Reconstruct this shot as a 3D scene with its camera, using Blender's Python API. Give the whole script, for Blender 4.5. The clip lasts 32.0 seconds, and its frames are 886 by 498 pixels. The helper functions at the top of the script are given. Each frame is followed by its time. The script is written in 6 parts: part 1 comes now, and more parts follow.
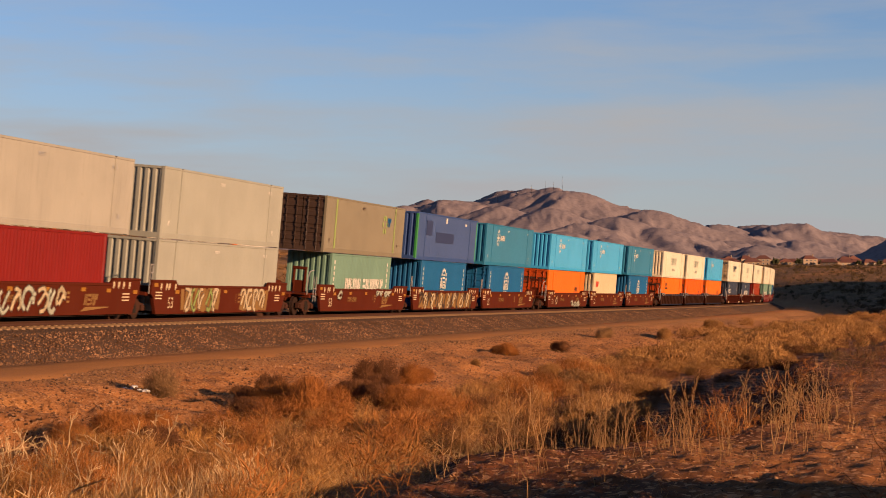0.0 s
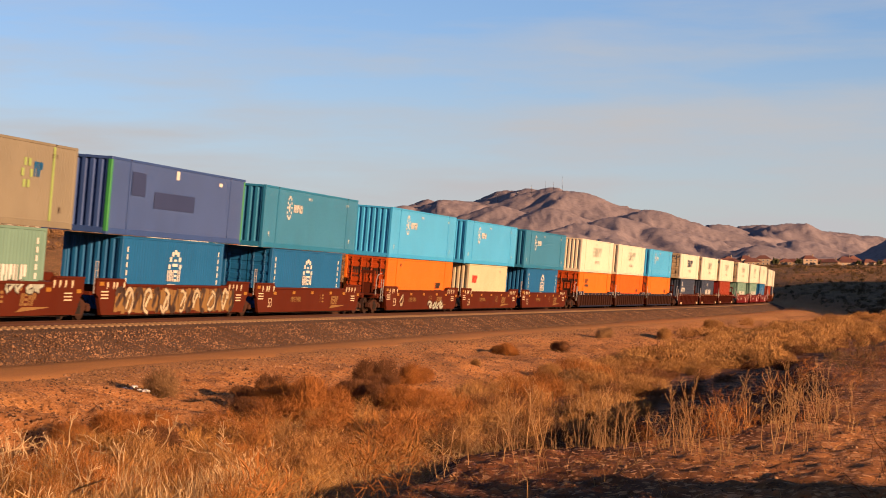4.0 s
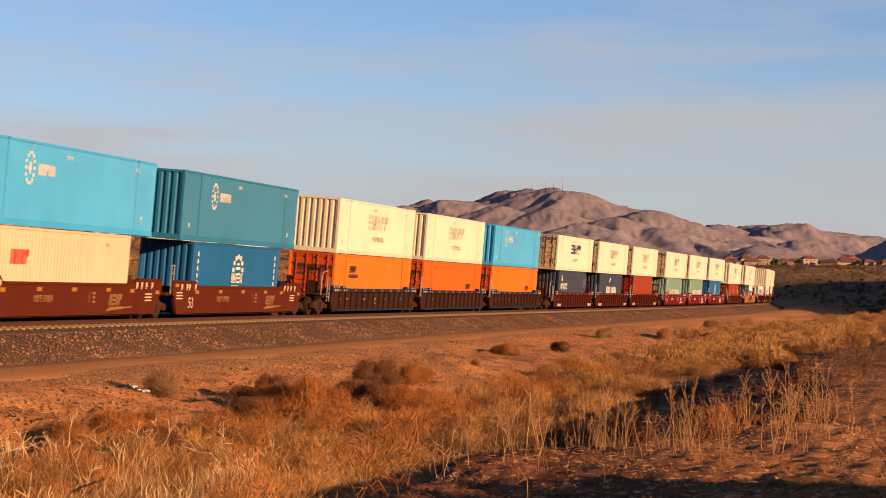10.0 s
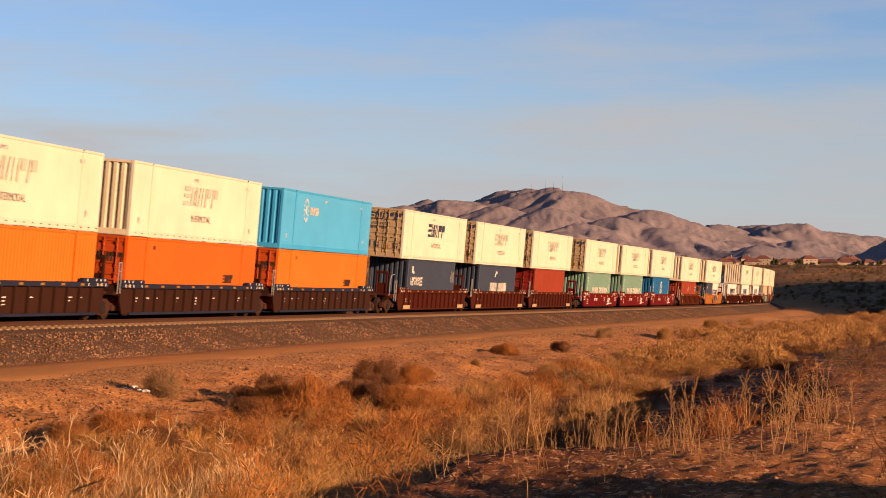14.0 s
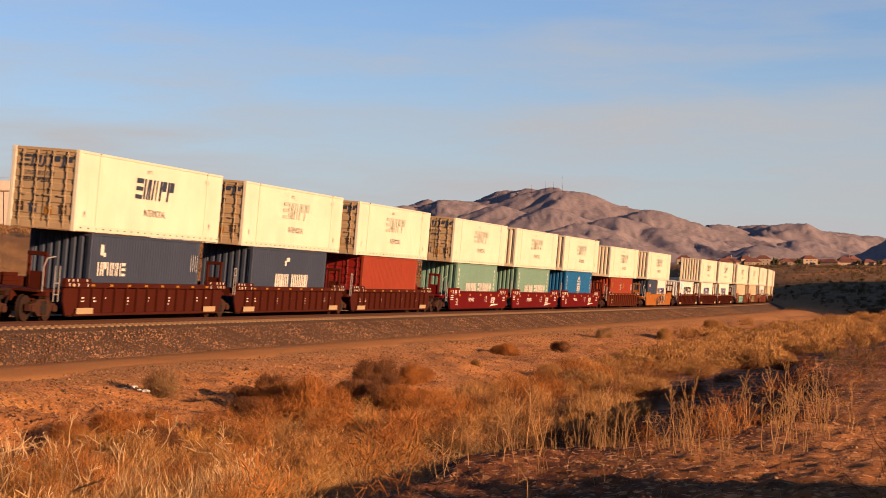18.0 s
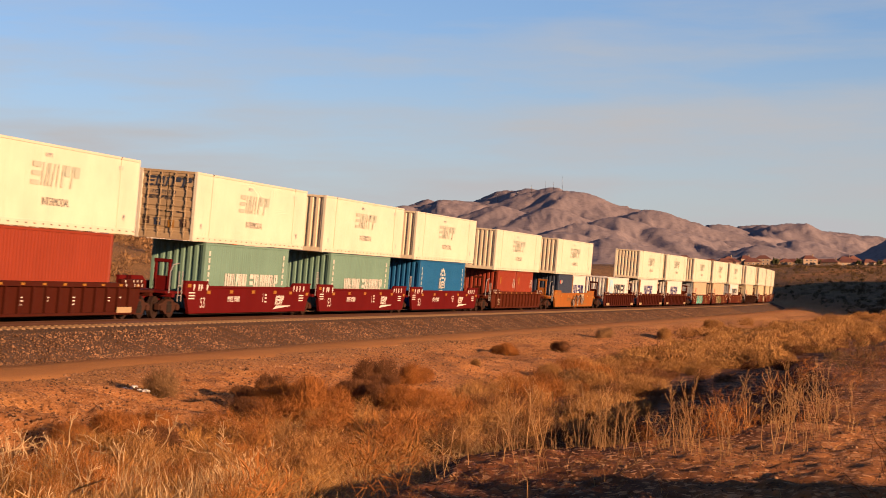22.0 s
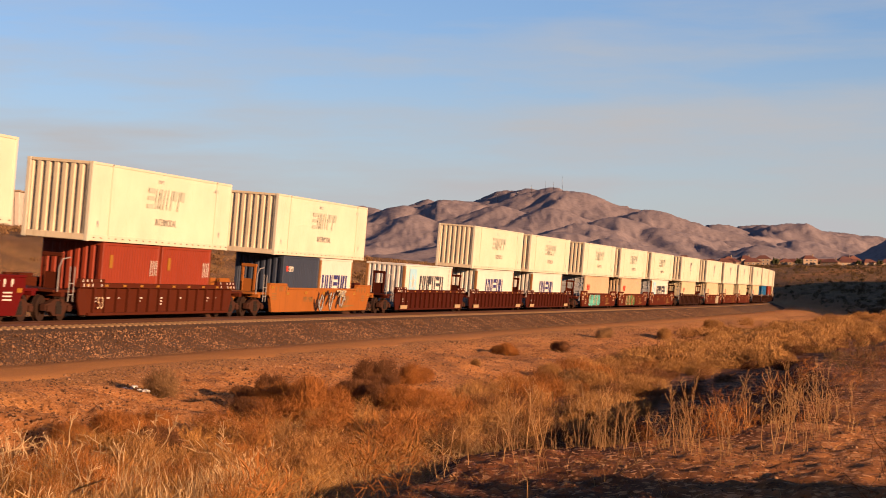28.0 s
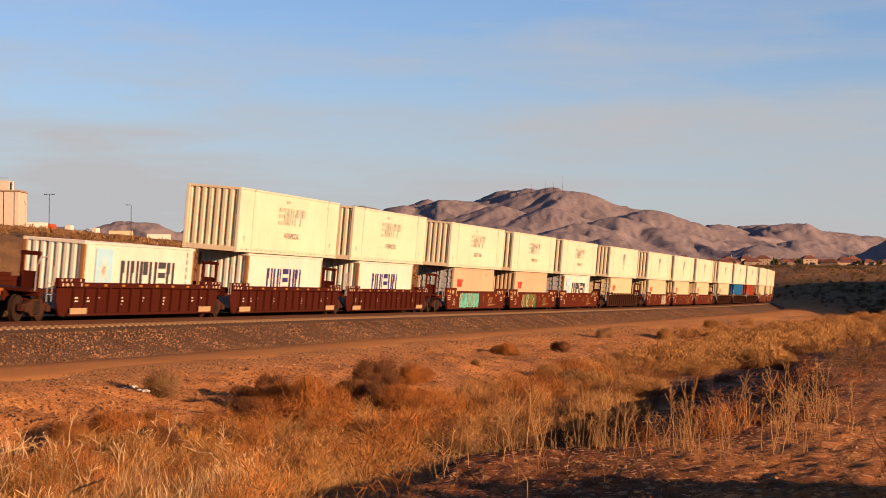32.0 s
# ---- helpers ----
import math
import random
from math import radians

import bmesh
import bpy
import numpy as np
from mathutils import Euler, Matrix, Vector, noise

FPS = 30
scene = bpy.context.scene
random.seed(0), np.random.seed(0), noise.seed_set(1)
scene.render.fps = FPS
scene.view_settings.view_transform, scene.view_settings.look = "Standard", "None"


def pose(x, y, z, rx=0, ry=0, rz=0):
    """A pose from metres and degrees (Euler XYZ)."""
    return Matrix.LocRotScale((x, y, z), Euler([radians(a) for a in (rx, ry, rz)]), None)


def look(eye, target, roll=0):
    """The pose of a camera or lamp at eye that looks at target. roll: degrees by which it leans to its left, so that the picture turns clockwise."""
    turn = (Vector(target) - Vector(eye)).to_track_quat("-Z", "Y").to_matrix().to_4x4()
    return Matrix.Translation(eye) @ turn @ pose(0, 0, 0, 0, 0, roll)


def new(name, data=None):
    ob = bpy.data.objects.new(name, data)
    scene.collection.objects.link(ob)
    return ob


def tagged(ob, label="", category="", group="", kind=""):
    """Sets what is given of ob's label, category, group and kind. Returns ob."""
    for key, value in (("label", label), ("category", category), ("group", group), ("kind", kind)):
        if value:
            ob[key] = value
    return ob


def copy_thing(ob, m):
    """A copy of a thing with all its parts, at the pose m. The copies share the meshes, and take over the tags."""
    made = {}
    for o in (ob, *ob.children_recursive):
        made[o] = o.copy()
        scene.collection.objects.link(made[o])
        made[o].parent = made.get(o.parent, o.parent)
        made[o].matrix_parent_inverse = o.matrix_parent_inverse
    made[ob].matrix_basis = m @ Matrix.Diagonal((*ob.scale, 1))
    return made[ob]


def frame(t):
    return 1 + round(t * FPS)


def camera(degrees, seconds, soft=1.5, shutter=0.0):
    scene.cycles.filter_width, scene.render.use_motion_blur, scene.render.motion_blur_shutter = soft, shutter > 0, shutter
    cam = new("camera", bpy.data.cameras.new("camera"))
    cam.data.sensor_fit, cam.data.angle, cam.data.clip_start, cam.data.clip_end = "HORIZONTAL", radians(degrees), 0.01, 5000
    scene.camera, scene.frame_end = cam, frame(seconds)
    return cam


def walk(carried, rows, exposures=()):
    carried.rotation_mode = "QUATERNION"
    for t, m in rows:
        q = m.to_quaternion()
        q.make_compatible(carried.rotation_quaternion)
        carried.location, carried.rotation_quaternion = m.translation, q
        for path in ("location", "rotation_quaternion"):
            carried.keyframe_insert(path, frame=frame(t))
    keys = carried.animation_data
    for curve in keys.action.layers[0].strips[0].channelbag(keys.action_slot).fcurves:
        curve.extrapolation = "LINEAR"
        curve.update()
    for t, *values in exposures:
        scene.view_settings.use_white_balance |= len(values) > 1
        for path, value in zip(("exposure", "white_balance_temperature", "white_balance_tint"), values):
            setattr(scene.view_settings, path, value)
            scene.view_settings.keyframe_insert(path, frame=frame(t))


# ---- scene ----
SECONDS = 32.0
EYE = 0.838

# ---- camera ----
cam = camera(25.17, SECONDS, soft=0.95, shutter=0.4)
VIEW = look((0, 0, EYE), (0, 100, EYE + 2.386), 0.179)
walk(cam, [(0.0, VIEW), (SECONDS, VIEW)], exposures=[(0.0, 1.17, 6500, 26), (1.2, 1.17, 6500, 26), (2.0, 1.48, 6500, 26), (6.5, 1.50, 6500, 26), (9.0, 1.43, 6500, 26), (SECONDS, 1.43, 6500, 26)])

# ---- sky and sun ----
SUN_AZ = radians(129)      # clockwise from +y
SUN_EL = radians(11.0)
world = bpy.data.worlds.new("sky")
scene.world = world
world.use_nodes = True
wn, wl = world.node_tree.nodes, world.node_tree.links
wn.clear()
w_out = wn.new("ShaderNodeOutputWorld")
w_bg = wn.new("ShaderNodeBackground")
w_sky = wn.new("ShaderNodeTexSky")
w_sky.sky_type = "NISHITA"
w_sky.sun_disc = False
w_sky.sun_elevation = SUN_EL
w_sky.sun_rotation = SUN_AZ
w_sky.altitude = 800
w_sky.air_density, w_sky.dust_density, w_sky.ozone_density = 1.0, 0.5, 3.5
w_co = wn.new("ShaderNodeTexCoord")
w_map = wn.new("ShaderNodeMapping")
w_map.inputs["Scale"].default_value = (2.2, 2.2, 16.0)
w_map.inputs["Rotation"].default_value = (0.0, radians(3), 0.0)
w_noise = wn.new("ShaderNodeTexNoise")
w_noise.inputs["Scale"].default_value = 2.4
w_noise.inputs["Detail"].default_value = 7.0
w_noise.inputs["Roughness"].default_value = 0.55
w_ramp = wn.new("ShaderNodeValToRGB")
w_ramp.color_ramp.elements[0].position, w_ramp.color_ramp.elements[1].position = 0.40, 0.72
w_mul = wn.new("ShaderNodeMath")
w_mul.operation = "MULTIPLY"
w_mul.inputs[1].default_value = 0.80
w_mix = wn.new("ShaderNodeMix")
w_mix.data_type = "RGBA"
w_mix.inputs["B"].default_value = (3.30, 3.62, 3.40, 1)
wl.new(w_co.outputs["Generated"], w_map.inputs["Vector"])
wl.new(w_map.outputs["Vector"], w_noise.inputs["Vector"])
wl.new(w_noise.outputs["Fac"], w_ramp.inputs["Fac"])
wl.new(w_ramp.outputs["Color"], w_mul.inputs[0])
w_sep = wn.new("ShaderNodeSeparateXYZ")
w_low = wn.new("ShaderNodeMapRange")
w_low.interpolation_type = "SMOOTHSTEP"
for w_key, w_v in (("From Min", 0.0), ("From Max", 0.14), ("To Min", 0.85), ("To Max", 0.0)):
    w_low.inputs[w_key].default_value = w_v
w_add = wn.new("ShaderNodeMath")
w_add.operation, w_add.use_clamp = "ADD", True
wl.new(w_co.outputs["Generated"], w_sep.inputs["Vector"])
wl.new(w_sep.outputs["Z"], w_low.inputs["Value"])
w_thin = wn.new("ShaderNodeMapRange")
for w_key, w_v in (("From Min", 0.10), ("From Max", 0.42), ("To Min", 1.0), ("To Max", 0.0)):
    w_thin.inputs[w_key].default_value = w_v
w_cloud = wn.new("ShaderNodeMath")
w_cloud.operation = "MULTIPLY"
wl.new(w_sep.outputs["Z"], w_thin.inputs["Value"])
wl.new(w_mul.outputs[0], w_cloud.inputs[0])
wl.new(w_thin.outputs["Result"], w_cloud.inputs[1])
wl.new(w_cloud.outputs[0], w_add.inputs[0])
wl.new(w_low.outputs["Result"], w_add.inputs[1])
wl.new(w_add.outputs[0], w_mix.inputs["Factor"])
wl.new(w_sky.outputs["Color"], w_mix.inputs["A"])
wl.new(w_mix.outputs["Result"], w_bg.inputs["Color"])
w_bg.inputs["Strength"].default_value = 0.053
wl.new(w_bg.outputs["Background"], w_out.inputs["Surface"])

sun_data = bpy.data.lights.new("sun", "SUN")
sun_data.energy, sun_data.angle, sun_data.color = 5.0, radians(0.55), (1.0, 0.67, 0.36)
sun = new("sun", sun_data)
SUN_DIR = Vector((math.sin(SUN_AZ) * math.cos(SUN_EL), math.cos(SUN_AZ) * math.cos(SUN_EL), math.sin(SUN_EL)))
sun.matrix_world = look(SUN_DIR * 300, (0, 0, 0))


# ---- materials ----
def node_mat(name):
    m = bpy.data.materials.new(name)
    m.use_nodes = True
    return m, m.node_tree.nodes, m.node_tree.links, m.node_tree.nodes["Principled BSDF"]


def noise_node(n, l, co, scale, detail=5.0, rough=0.55):
    t = n.new("ShaderNodeTexNoise")
    t.inputs["Scale"].default_value, t.inputs["Detail"].default_value, t.inputs["Roughness"].default_value = scale, detail, rough
    l.new(co, t.inputs["Vector"])
    return t.outputs["Fac"]


def ramp_node(n, l, fac, lo, hi):
    r = n.new("ShaderNodeMapRange")
    r.inputs["From Min"].default_value, r.inputs["From Max"].default_value = lo, hi
    l.new(fac, r.inputs["Value"])
    return r.outputs["Result"]


def mix_node(n, l, fac, a, b):
    m = n.new("ShaderNodeMix")
    m.data_type = "RGBA"
    for key, v in (("Factor", fac), ("A", a), ("B", b)):
        if isinstance(v, (int, float)):
            m.inputs[key].default_value = v
        elif isinstance(v, tuple):
            m.inputs[key].default_value = (*v, 1)
        else:
            l.new(v, m.inputs[key])
    return m.outputs["Result"]


def bump_node(n, l, height, strength, distance, bsdf):
    b = n.new("ShaderNodeBump")
    b.inputs["Strength"].default_value, b.inputs["Distance"].default_value = strength, distance
    l.new(height, b.inputs["Height"])
    l.new(b.outputs["Normal"], bsdf.inputs["Normal"])


def stretched(n, l, co, scale):
    m = n.new("ShaderNodeMapping")
    m.inputs["Scale"].default_value = scale
    l.new(co, m.inputs["Vector"])
    return m.outputs["Vector"]


def paint(name, rgb, rough=0.5, dirt=0.35, rust=0.12, metal=0.0, gloss=0.25):
    """Weathered vehicle paint: faded patches, run-down streaks, rust specks."""
    m, n, l, b = node_mat(name)
    co = n.new("ShaderNodeTexCoord").outputs["Object"]
    fade = ramp_node(n, l, noise_node(n, l, co, 0.6, 6), 0.3, 0.75)
    c = mix_node(n, l, fade, tuple(v * 0.9 for v in rgb), tuple(min(1, v * 1.10 + 0.001) for v in rgb))
    streak = ramp_node(n, l, noise_node(n, l, stretched(n, l, co, (3.5, 3.5, 0.22)), 1.6, 7, 0.65), 0.52, 0.85)
    k = n.new("ShaderNodeMath")
    k.operation = "MULTIPLY"
    k.inputs[1].default_value = dirt
    l.new(streak, k.inputs[0])
    c = mix_node(n, l, k.outputs[0], c, tuple(0.50 * v + 0.012 * w for v, w in zip(rgb, (1.5, 1.0, 0.6))))
    speck = ramp_node(n, l, noise_node(n, l, co, 5.0, 8, 0.7), 0.66, 0.74)
    k = n.new("ShaderNodeMath")
    k.operation = "MULTIPLY"
    k.inputs[1].default_value = rust
    l.new(speck, k.inputs[0])
    c = mix_node(n, l, k.outputs[0], c, (0.075, 0.028, 0.011))
    l.new(c, b.inputs["Base Color"])
    b.inputs["Roughness"].default_value, b.inputs["Metallic"].default_value = rough, metal
    b.inputs["Specular IOR Level"].default_value = gloss
    bump_node(n, l, noise_node(n, l, co, 30.0, 3), 0.08, 0.004, b)
    return m


def ground_mat(name, a, b_, c_, fine=14.0, big=0.35, bump=0.6, dist=0.03, pebbles=0.0):
    m, n, l, b = node_mat(name)
    co = n.new("ShaderNodeTexCoord").outputs["Object"]
    c = mix_node(n, l, ramp_node(n, l, noise_node(n, l, co, big, 8, 0.6), 0.35, 0.65), a, b_)
    f = noise_node(n, l, co, fine, 6, 0.7)
    c = mix_node(n, l, ramp_node(n, l, f, 0.45, 0.72), c, c_)
    h = f
    if pebbles:
        v = n.new("ShaderNodeTexVoronoi")
        v.inputs["Scale"].default_value = pebbles
        l.new(co, v.inputs["Vector"])
        k = n.new("ShaderNodeSeparateColor")
        l.new(v.outputs["Color"], k.inputs["Color"])
        c = mix_node(n, l, ramp_node(n, l, k.outputs[0], 0.0, 1.0), c, tuple(min(1, x * 1.5 + 0.02) for x in c_))
        h = v.outputs["Distance"]
    l.new(c, b.inputs["Base Color"])
    b.inputs["Roughness"].default_value = 0.95
    b.inputs["Specular IOR Level"].default_value = 0.1
    bump_node(n, l, h, bump, dist, b)
    return m


def straw_mat(name, lo, hi):
    m, n, l, b = node_mat(name)
    geo = n.new("ShaderNodeNewGeometry")
    co = n.new("ShaderNodeTexCoord").outputs["Object"]
    c = mix_node(n, l, geo.outputs["Random Per Island"], lo, hi)
    c = mix_node(n, l, ramp_node(n, l, noise_node(n, l, co, 0.5, 4), 0.35, 0.7), c, tuple(0.62 * v for v in lo))
    l.new(c, b.inputs["Base Color"])
    b.inputs["Roughness"].default_value = 0.85
    b.inputs["Specular IOR Level"].default_value = 0.15
    return m


def earth_mat():
    """Desert ground: reddish gravel, loam with plant litter darkened for shade, and packed orange dirt, by the kind of
    soil stored with the ground.
    """
    m, n, l, b = node_mat("earth")
    co = n.new("ShaderNodeTexCoord").outputs["Object"]
    soil = n.new("ShaderNodeAttribute")
    soil.attribute_name = "soil"
    sep = n.new("ShaderNodeSeparateColor")
    l.new(soil.outputs["Color"], sep.inputs["Color"])
    big = ramp_node(n, l, noise_node(n, l, co, 0.25, 8, 0.6), 0.35, 0.65)
    gravel = mix_node(n, l, big, (0.26, 0.099, 0.0285), (0.34, 0.136, 0.042))
    # loam colour darkened for the bank's shade; its redder patches stand for sunlit soil
    shaded_loam = mix_node(n, l, big, (0.048, 0.016, 0.006), (0.088, 0.028, 0.009))
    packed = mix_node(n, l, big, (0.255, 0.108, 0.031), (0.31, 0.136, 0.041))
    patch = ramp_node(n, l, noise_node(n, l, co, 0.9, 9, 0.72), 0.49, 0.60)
    shaded_loam = mix_node(n, l, patch, shaded_loam, (0.24, 0.078, 0.024))
    c = mix_node(n, l, sep.outputs[0], gravel, shaded_loam)
    turf = mix_node(n, l, ramp_node(n, l, noise_node(n, l, co, 0.16, 8, 0.7), 0.38, 0.62), (0.155, 0.086, 0.029), (0.080, 0.043, 0.016))
    c = mix_node(n, l, sep.outputs[2], c, turf)
    c = mix_node(n, l, sep.outputs[1], c, packed)
    f = noise_node(n, l, co, 9.0, 8, 0.72)
    c = mix_node(n, l, ramp_node(n, l, f, 0.50, 0.62), c, (0.066, 0.025, 0.009))
    v = n.new("ShaderNodeTexVoronoi")
    v.inputs["Scale"].default_value = 22.0
    l.new(co, v.inputs["Vector"])
    k = n.new("ShaderNodeSeparateColor")
    l.new(v.outputs["Color"], k.inputs["Color"])
    c = mix_node(n, l, ramp_node(n, l, k.outputs[0], 0.80, 0.95), c, (0.38, 0.185, 0.078))
    l.new(c, b.inputs["Base Color"])
    b.inputs["Roughness"].default_value = 0.95
    b.inputs["Specular IOR Level"].default_value = 0.1
    h = n.new("ShaderNodeMath")
    h.operation = "ADD"
    l.new(f, h.inputs[0])
    l.new(noise_node(n, l, co, 26.0, 5, 0.7), h.inputs[1])
    bump_node(n, l, h.outputs[0], 0.9, 0.024, b)
    return m


M = {
    "earth": earth_mat(),
    "dirt": ground_mat("dirt_road", (0.285, 0.115, 0.031), (0.33, 0.140, 0.040), (0.20, 0.080, 0.0235), 12.0, 0.5, 0.3, 0.02),
    "ballast": ground_mat("ballast", (0.108, 0.050, 0.021), (0.077, 0.035, 0.0150), (0.0226, 0.0105, 0.0050), 10.0, 0.3, 1.0, 0.06, 14.0),
    "stone": straw_mat("stone", (0.065, 0.028, 0.012), (0.33, 0.172, 0.085)),
    # rock colour paled and blued to carry the haze of distance
    "mountain": ground_mat("hazed_mountain_rock", (0.192, 0.150, 0.146), (0.165, 0.131, 0.131), (0.112, 0.089, 0.091), 0.14, 0.0022, 0.30, 3.0),
    "rail": paint("rail_steel", (0.06, 0.0252, 0.0146), 0.5, 0.2, 0.4, 0.4),
    "tie": ground_mat("sleeper_concrete", (0.21, 0.128, 0.068), (0.165, 0.098, 0.052), (0.09, 0.052, 0.028), 20.0, 2.0, 0.3, 0.01),
    "dark_steel": paint("dark_steel", (0.0126, 0.00809, 0.00595), 0.8, 0.3, 0.3, 0.0, 0.08),
    "rusty_steel": paint("rusty_steel", (0.0315, 0.0112, 0.00598), 0.85, 0.4, 0.4, 0.0, 0.08),
    "wheel": paint("wheel_steel", (0.021, 0.01, 0.00595), 0.6, 0.3, 0.2, 0.2, 0.15),
    "white": paint("white_marking", (0.396, 0.36, 0.302), 0.5, 0.15, 0.0),
    "black": paint("black_marking", (0.03, 0.03, 0.035), 0.5, 0.1, 0.0),
    "yellow": paint("yellow_reflector", (0.20, 0.085, 0.008), 0.4, 0.15, 0.0),
    "galv": paint("galvanised_steel", (0.259, 0.23, 0.202), 0.4, 0.2, 0.05, 0.4),
}


# ---- mesh helpers ----
class Geo:
    """Gathers vertices and faces for one mesh."""

    def __init__(self):
        self.v, self.f = [], []

    def poly(self, pts, faces):
        k = len(self.v)
        self.v += [tuple(p) for p in pts]
        self.f += [tuple(i + k for i in f) for f in faces]
        return self

    def box(self, x0, x1, y0, y1, z0, z1, c=0.0):
        if c <= 0:
            p = [(x, y, z) for x in (x0, x1) for y in (y0, y1) for z in (z0, z1)]
            return self.poly(p, [(0, 1, 3, 2), (4, 6, 7, 5), (0, 4, 5, 1), (2, 3, 7, 6), (0, 2, 6, 4), (1, 5, 7, 3)])
        lo, hi = (x0, y0, z0), (x1, y1, z1)
        pts, idx = [], {}
        for i in range(8):
            bits = (i >> 2 & 1, i >> 1 & 1, i & 1)
            for a in range(3):
                q = []
                for k in range(3):
                    e = hi[k] if bits[k] else lo[k]
                    q.append(e if k == a else e + (-c if bits[k] else c))
                idx[i, a] = len(pts)
                pts.append(q)
        fs = []
        for a, (u, w) in ((0, (1, 2)), (1, (2, 0)), (2, (0, 1))):
            for side in (0, 1):
                loop = []
                for bu, bw in ((0, 0), (1, 0), (1, 1), (0, 1)):
                    bits = [0, 0, 0]
                    bits[a], bits[u], bits[w] = side, bu, bw
                    loop.append(idx[bits[0] * 4 + bits[1] * 2 + bits[2], a])
                fs.append(tuple(loop if side else loop[::-1]))
        for a, (u, w) in ((0, (1, 2)), (1, (2, 0)), (2, (0, 1))):
            for bu in (0, 1):
                for bw in (0, 1):
                    e = []
                    for ba in (0, 1):
                        bits = [0, 0, 0]
                        bits[a], bits[u], bits[w] = ba, bu, bw
                        e.append(bits[0] * 4 + bits[1] * 2 + bits[2])
                    loop = (idx[e[0], u], idx[e[1], u], idx[e[1], w], idx[e[0], w])
                    fs.append(loop if bu != bw else loop[::-1])
        for i in range(8):
            t = (idx[i, 0], idx[i, 1], idx[i, 2])
            fs.append(t if bin(i).count("1") % 2 else t[::-1])
        return self.poly(pts, fs)

    def prism(self, outline, y0, y1):
        """An outline in x and z, made solid from y0 to y1."""
        k = len(outline)
        pts = [(x, y0, z) for x, z in outline] + [(x, y1, z) for x, z in outline]
        fs = [tuple(range(k)), tuple(range(2 * k - 1, k - 1, -1))]
        fs += [(i, i + k, (i + 1) % k + k, (i + 1) % k) for i in range(k)]
        return self.poly(pts, fs)

    def tube(self, a, b, r, n=8, r2=None):
        a, b = Vector(a), Vector(b)
        d = (b - a).normalized()
        u = d.orthogonal().normalized()
        w = d.cross(u)
        pts = []
        for q, rr in ((a, r), (b, r if r2 is None else r2)):
            pts += [q + (u * math.cos(2 * math.pi * i / n) + w * math.sin(2 * math.pi * i / n)) * rr for i in range(n)]
        fs = [(i, (i + 1) % n, (i + 1) % n + n, i + n) for i in range(n)]
        return self.poly(pts, fs + [tuple(range(n - 1, -1, -1)), tuple(range(n, 2 * n))])

    def pipe(self, pts, r, n=6):
        for a, b in zip(pts[:-1], pts[1:]):
            self.tube(a, b, r, n)
        return self

    def mesh(self, name, material, smooth=False):
        me = bpy.data.meshes.new(name)
        me.from_pydata(self.v, [], self.f)
        me.materials.append(material)
        if smooth:
            me.polygons.foreach_set("use_smooth", [True] * len(me.polygons))
        me.update()
        return me


def part(name, geo, material, parent, label=""):
    me = geo if isinstance(geo, bpy.types.Mesh) else geo.mesh(name, material)
    ob = new(name, me)
    ob.parent = parent
    return tagged(ob, label)


def array_mesh(name, verts, faces, material, smooth=False):
    """A large mesh from arrays of one face size."""
    me = bpy.data.meshes.new(name)
    nf, k = faces.shape
    me.vertices.add(len(verts))
    me.vertices.foreach_set("co", np.ascontiguousarray(verts, np.float32).ravel())
    me.loops.add(nf * k)
    me.loops.foreach_set("vertex_index", np.ascontiguousarray(faces, np.int32).ravel())
    me.polygons.add(nf)
    me.polygons.foreach_set("loop_start", np.arange(0, nf * k, k, dtype=np.int32))
    me.update(calc_edges=True)
    if smooth:
        me.polygons.foreach_set("use_smooth", np.ones(nf, bool))
    me.materials.append(material)
    return me


# ---- the line of the track ----
BANK = 0.0838
SPEED, SLOWING = 11.7555, -0.000745
S_MIN, S_MAX = -460, 820
_s = np.arange(S_MIN, S_MAX + 1.0)
_c = np.clip(_s, -60, 430)
_k = 0.000715 - 6.339e-6 * _c + 1.0727e-8 * _c * _c - 1.0353e-5 * np.maximum(0, _c - 210)
_k = np.where(_s > 430, _k * np.exp(-(_s - 430) / 60), _k)
_h = np.concatenate([[0], np.cumsum((_k[1:] + _k[:-1]) / 2)])
_h += 0.214026 - np.interp(0, _s, _h)
_x = np.concatenate([[0], np.cumsum((np.sin(_h[1:]) + np.sin(_h[:-1])) / 2)])
_y = np.concatenate([[0], np.cumsum((np.cos(_h[1:]) + np.cos(_h[:-1])) / 2)])
_x += -15.2107 - np.interp(0, _s, _x)
_y += 68.1416 - np.interp(0, _s, _y)
_z = -0.0019345 * _c + 6.4917e-6 * _c * _c


def line(s):
    """x, y, z and heading of the track's middle at rail height."""
    return tuple(float(np.interp(s, _s, q)) for q in (_x, _y, _z, _h))


def track_pose(s, half=0.0):
    """The pose of a vehicle whose trucks stand half a length either side of s."""
    x, y, z, h = line(s)
    if half:
        a, b = line(s - half), line(s + half)
        x, y, z = (a[0] + b[0]) / 2, (a[1] + b[1]) / 2, (a[2] + b[2]) / 2
        h = math.atan2(b[0] - a[0], b[1] - a[1])
    return pose(x, y, z, math.degrees(BANK), 0, 90 - math.degrees(h))


def along(at, t):
    """Where a point of the train that passes `at` at 16 s is at t seconds."""
    return at - SPEED * (t - 16) - SLOWING * (t - 16) ** 2 / 2


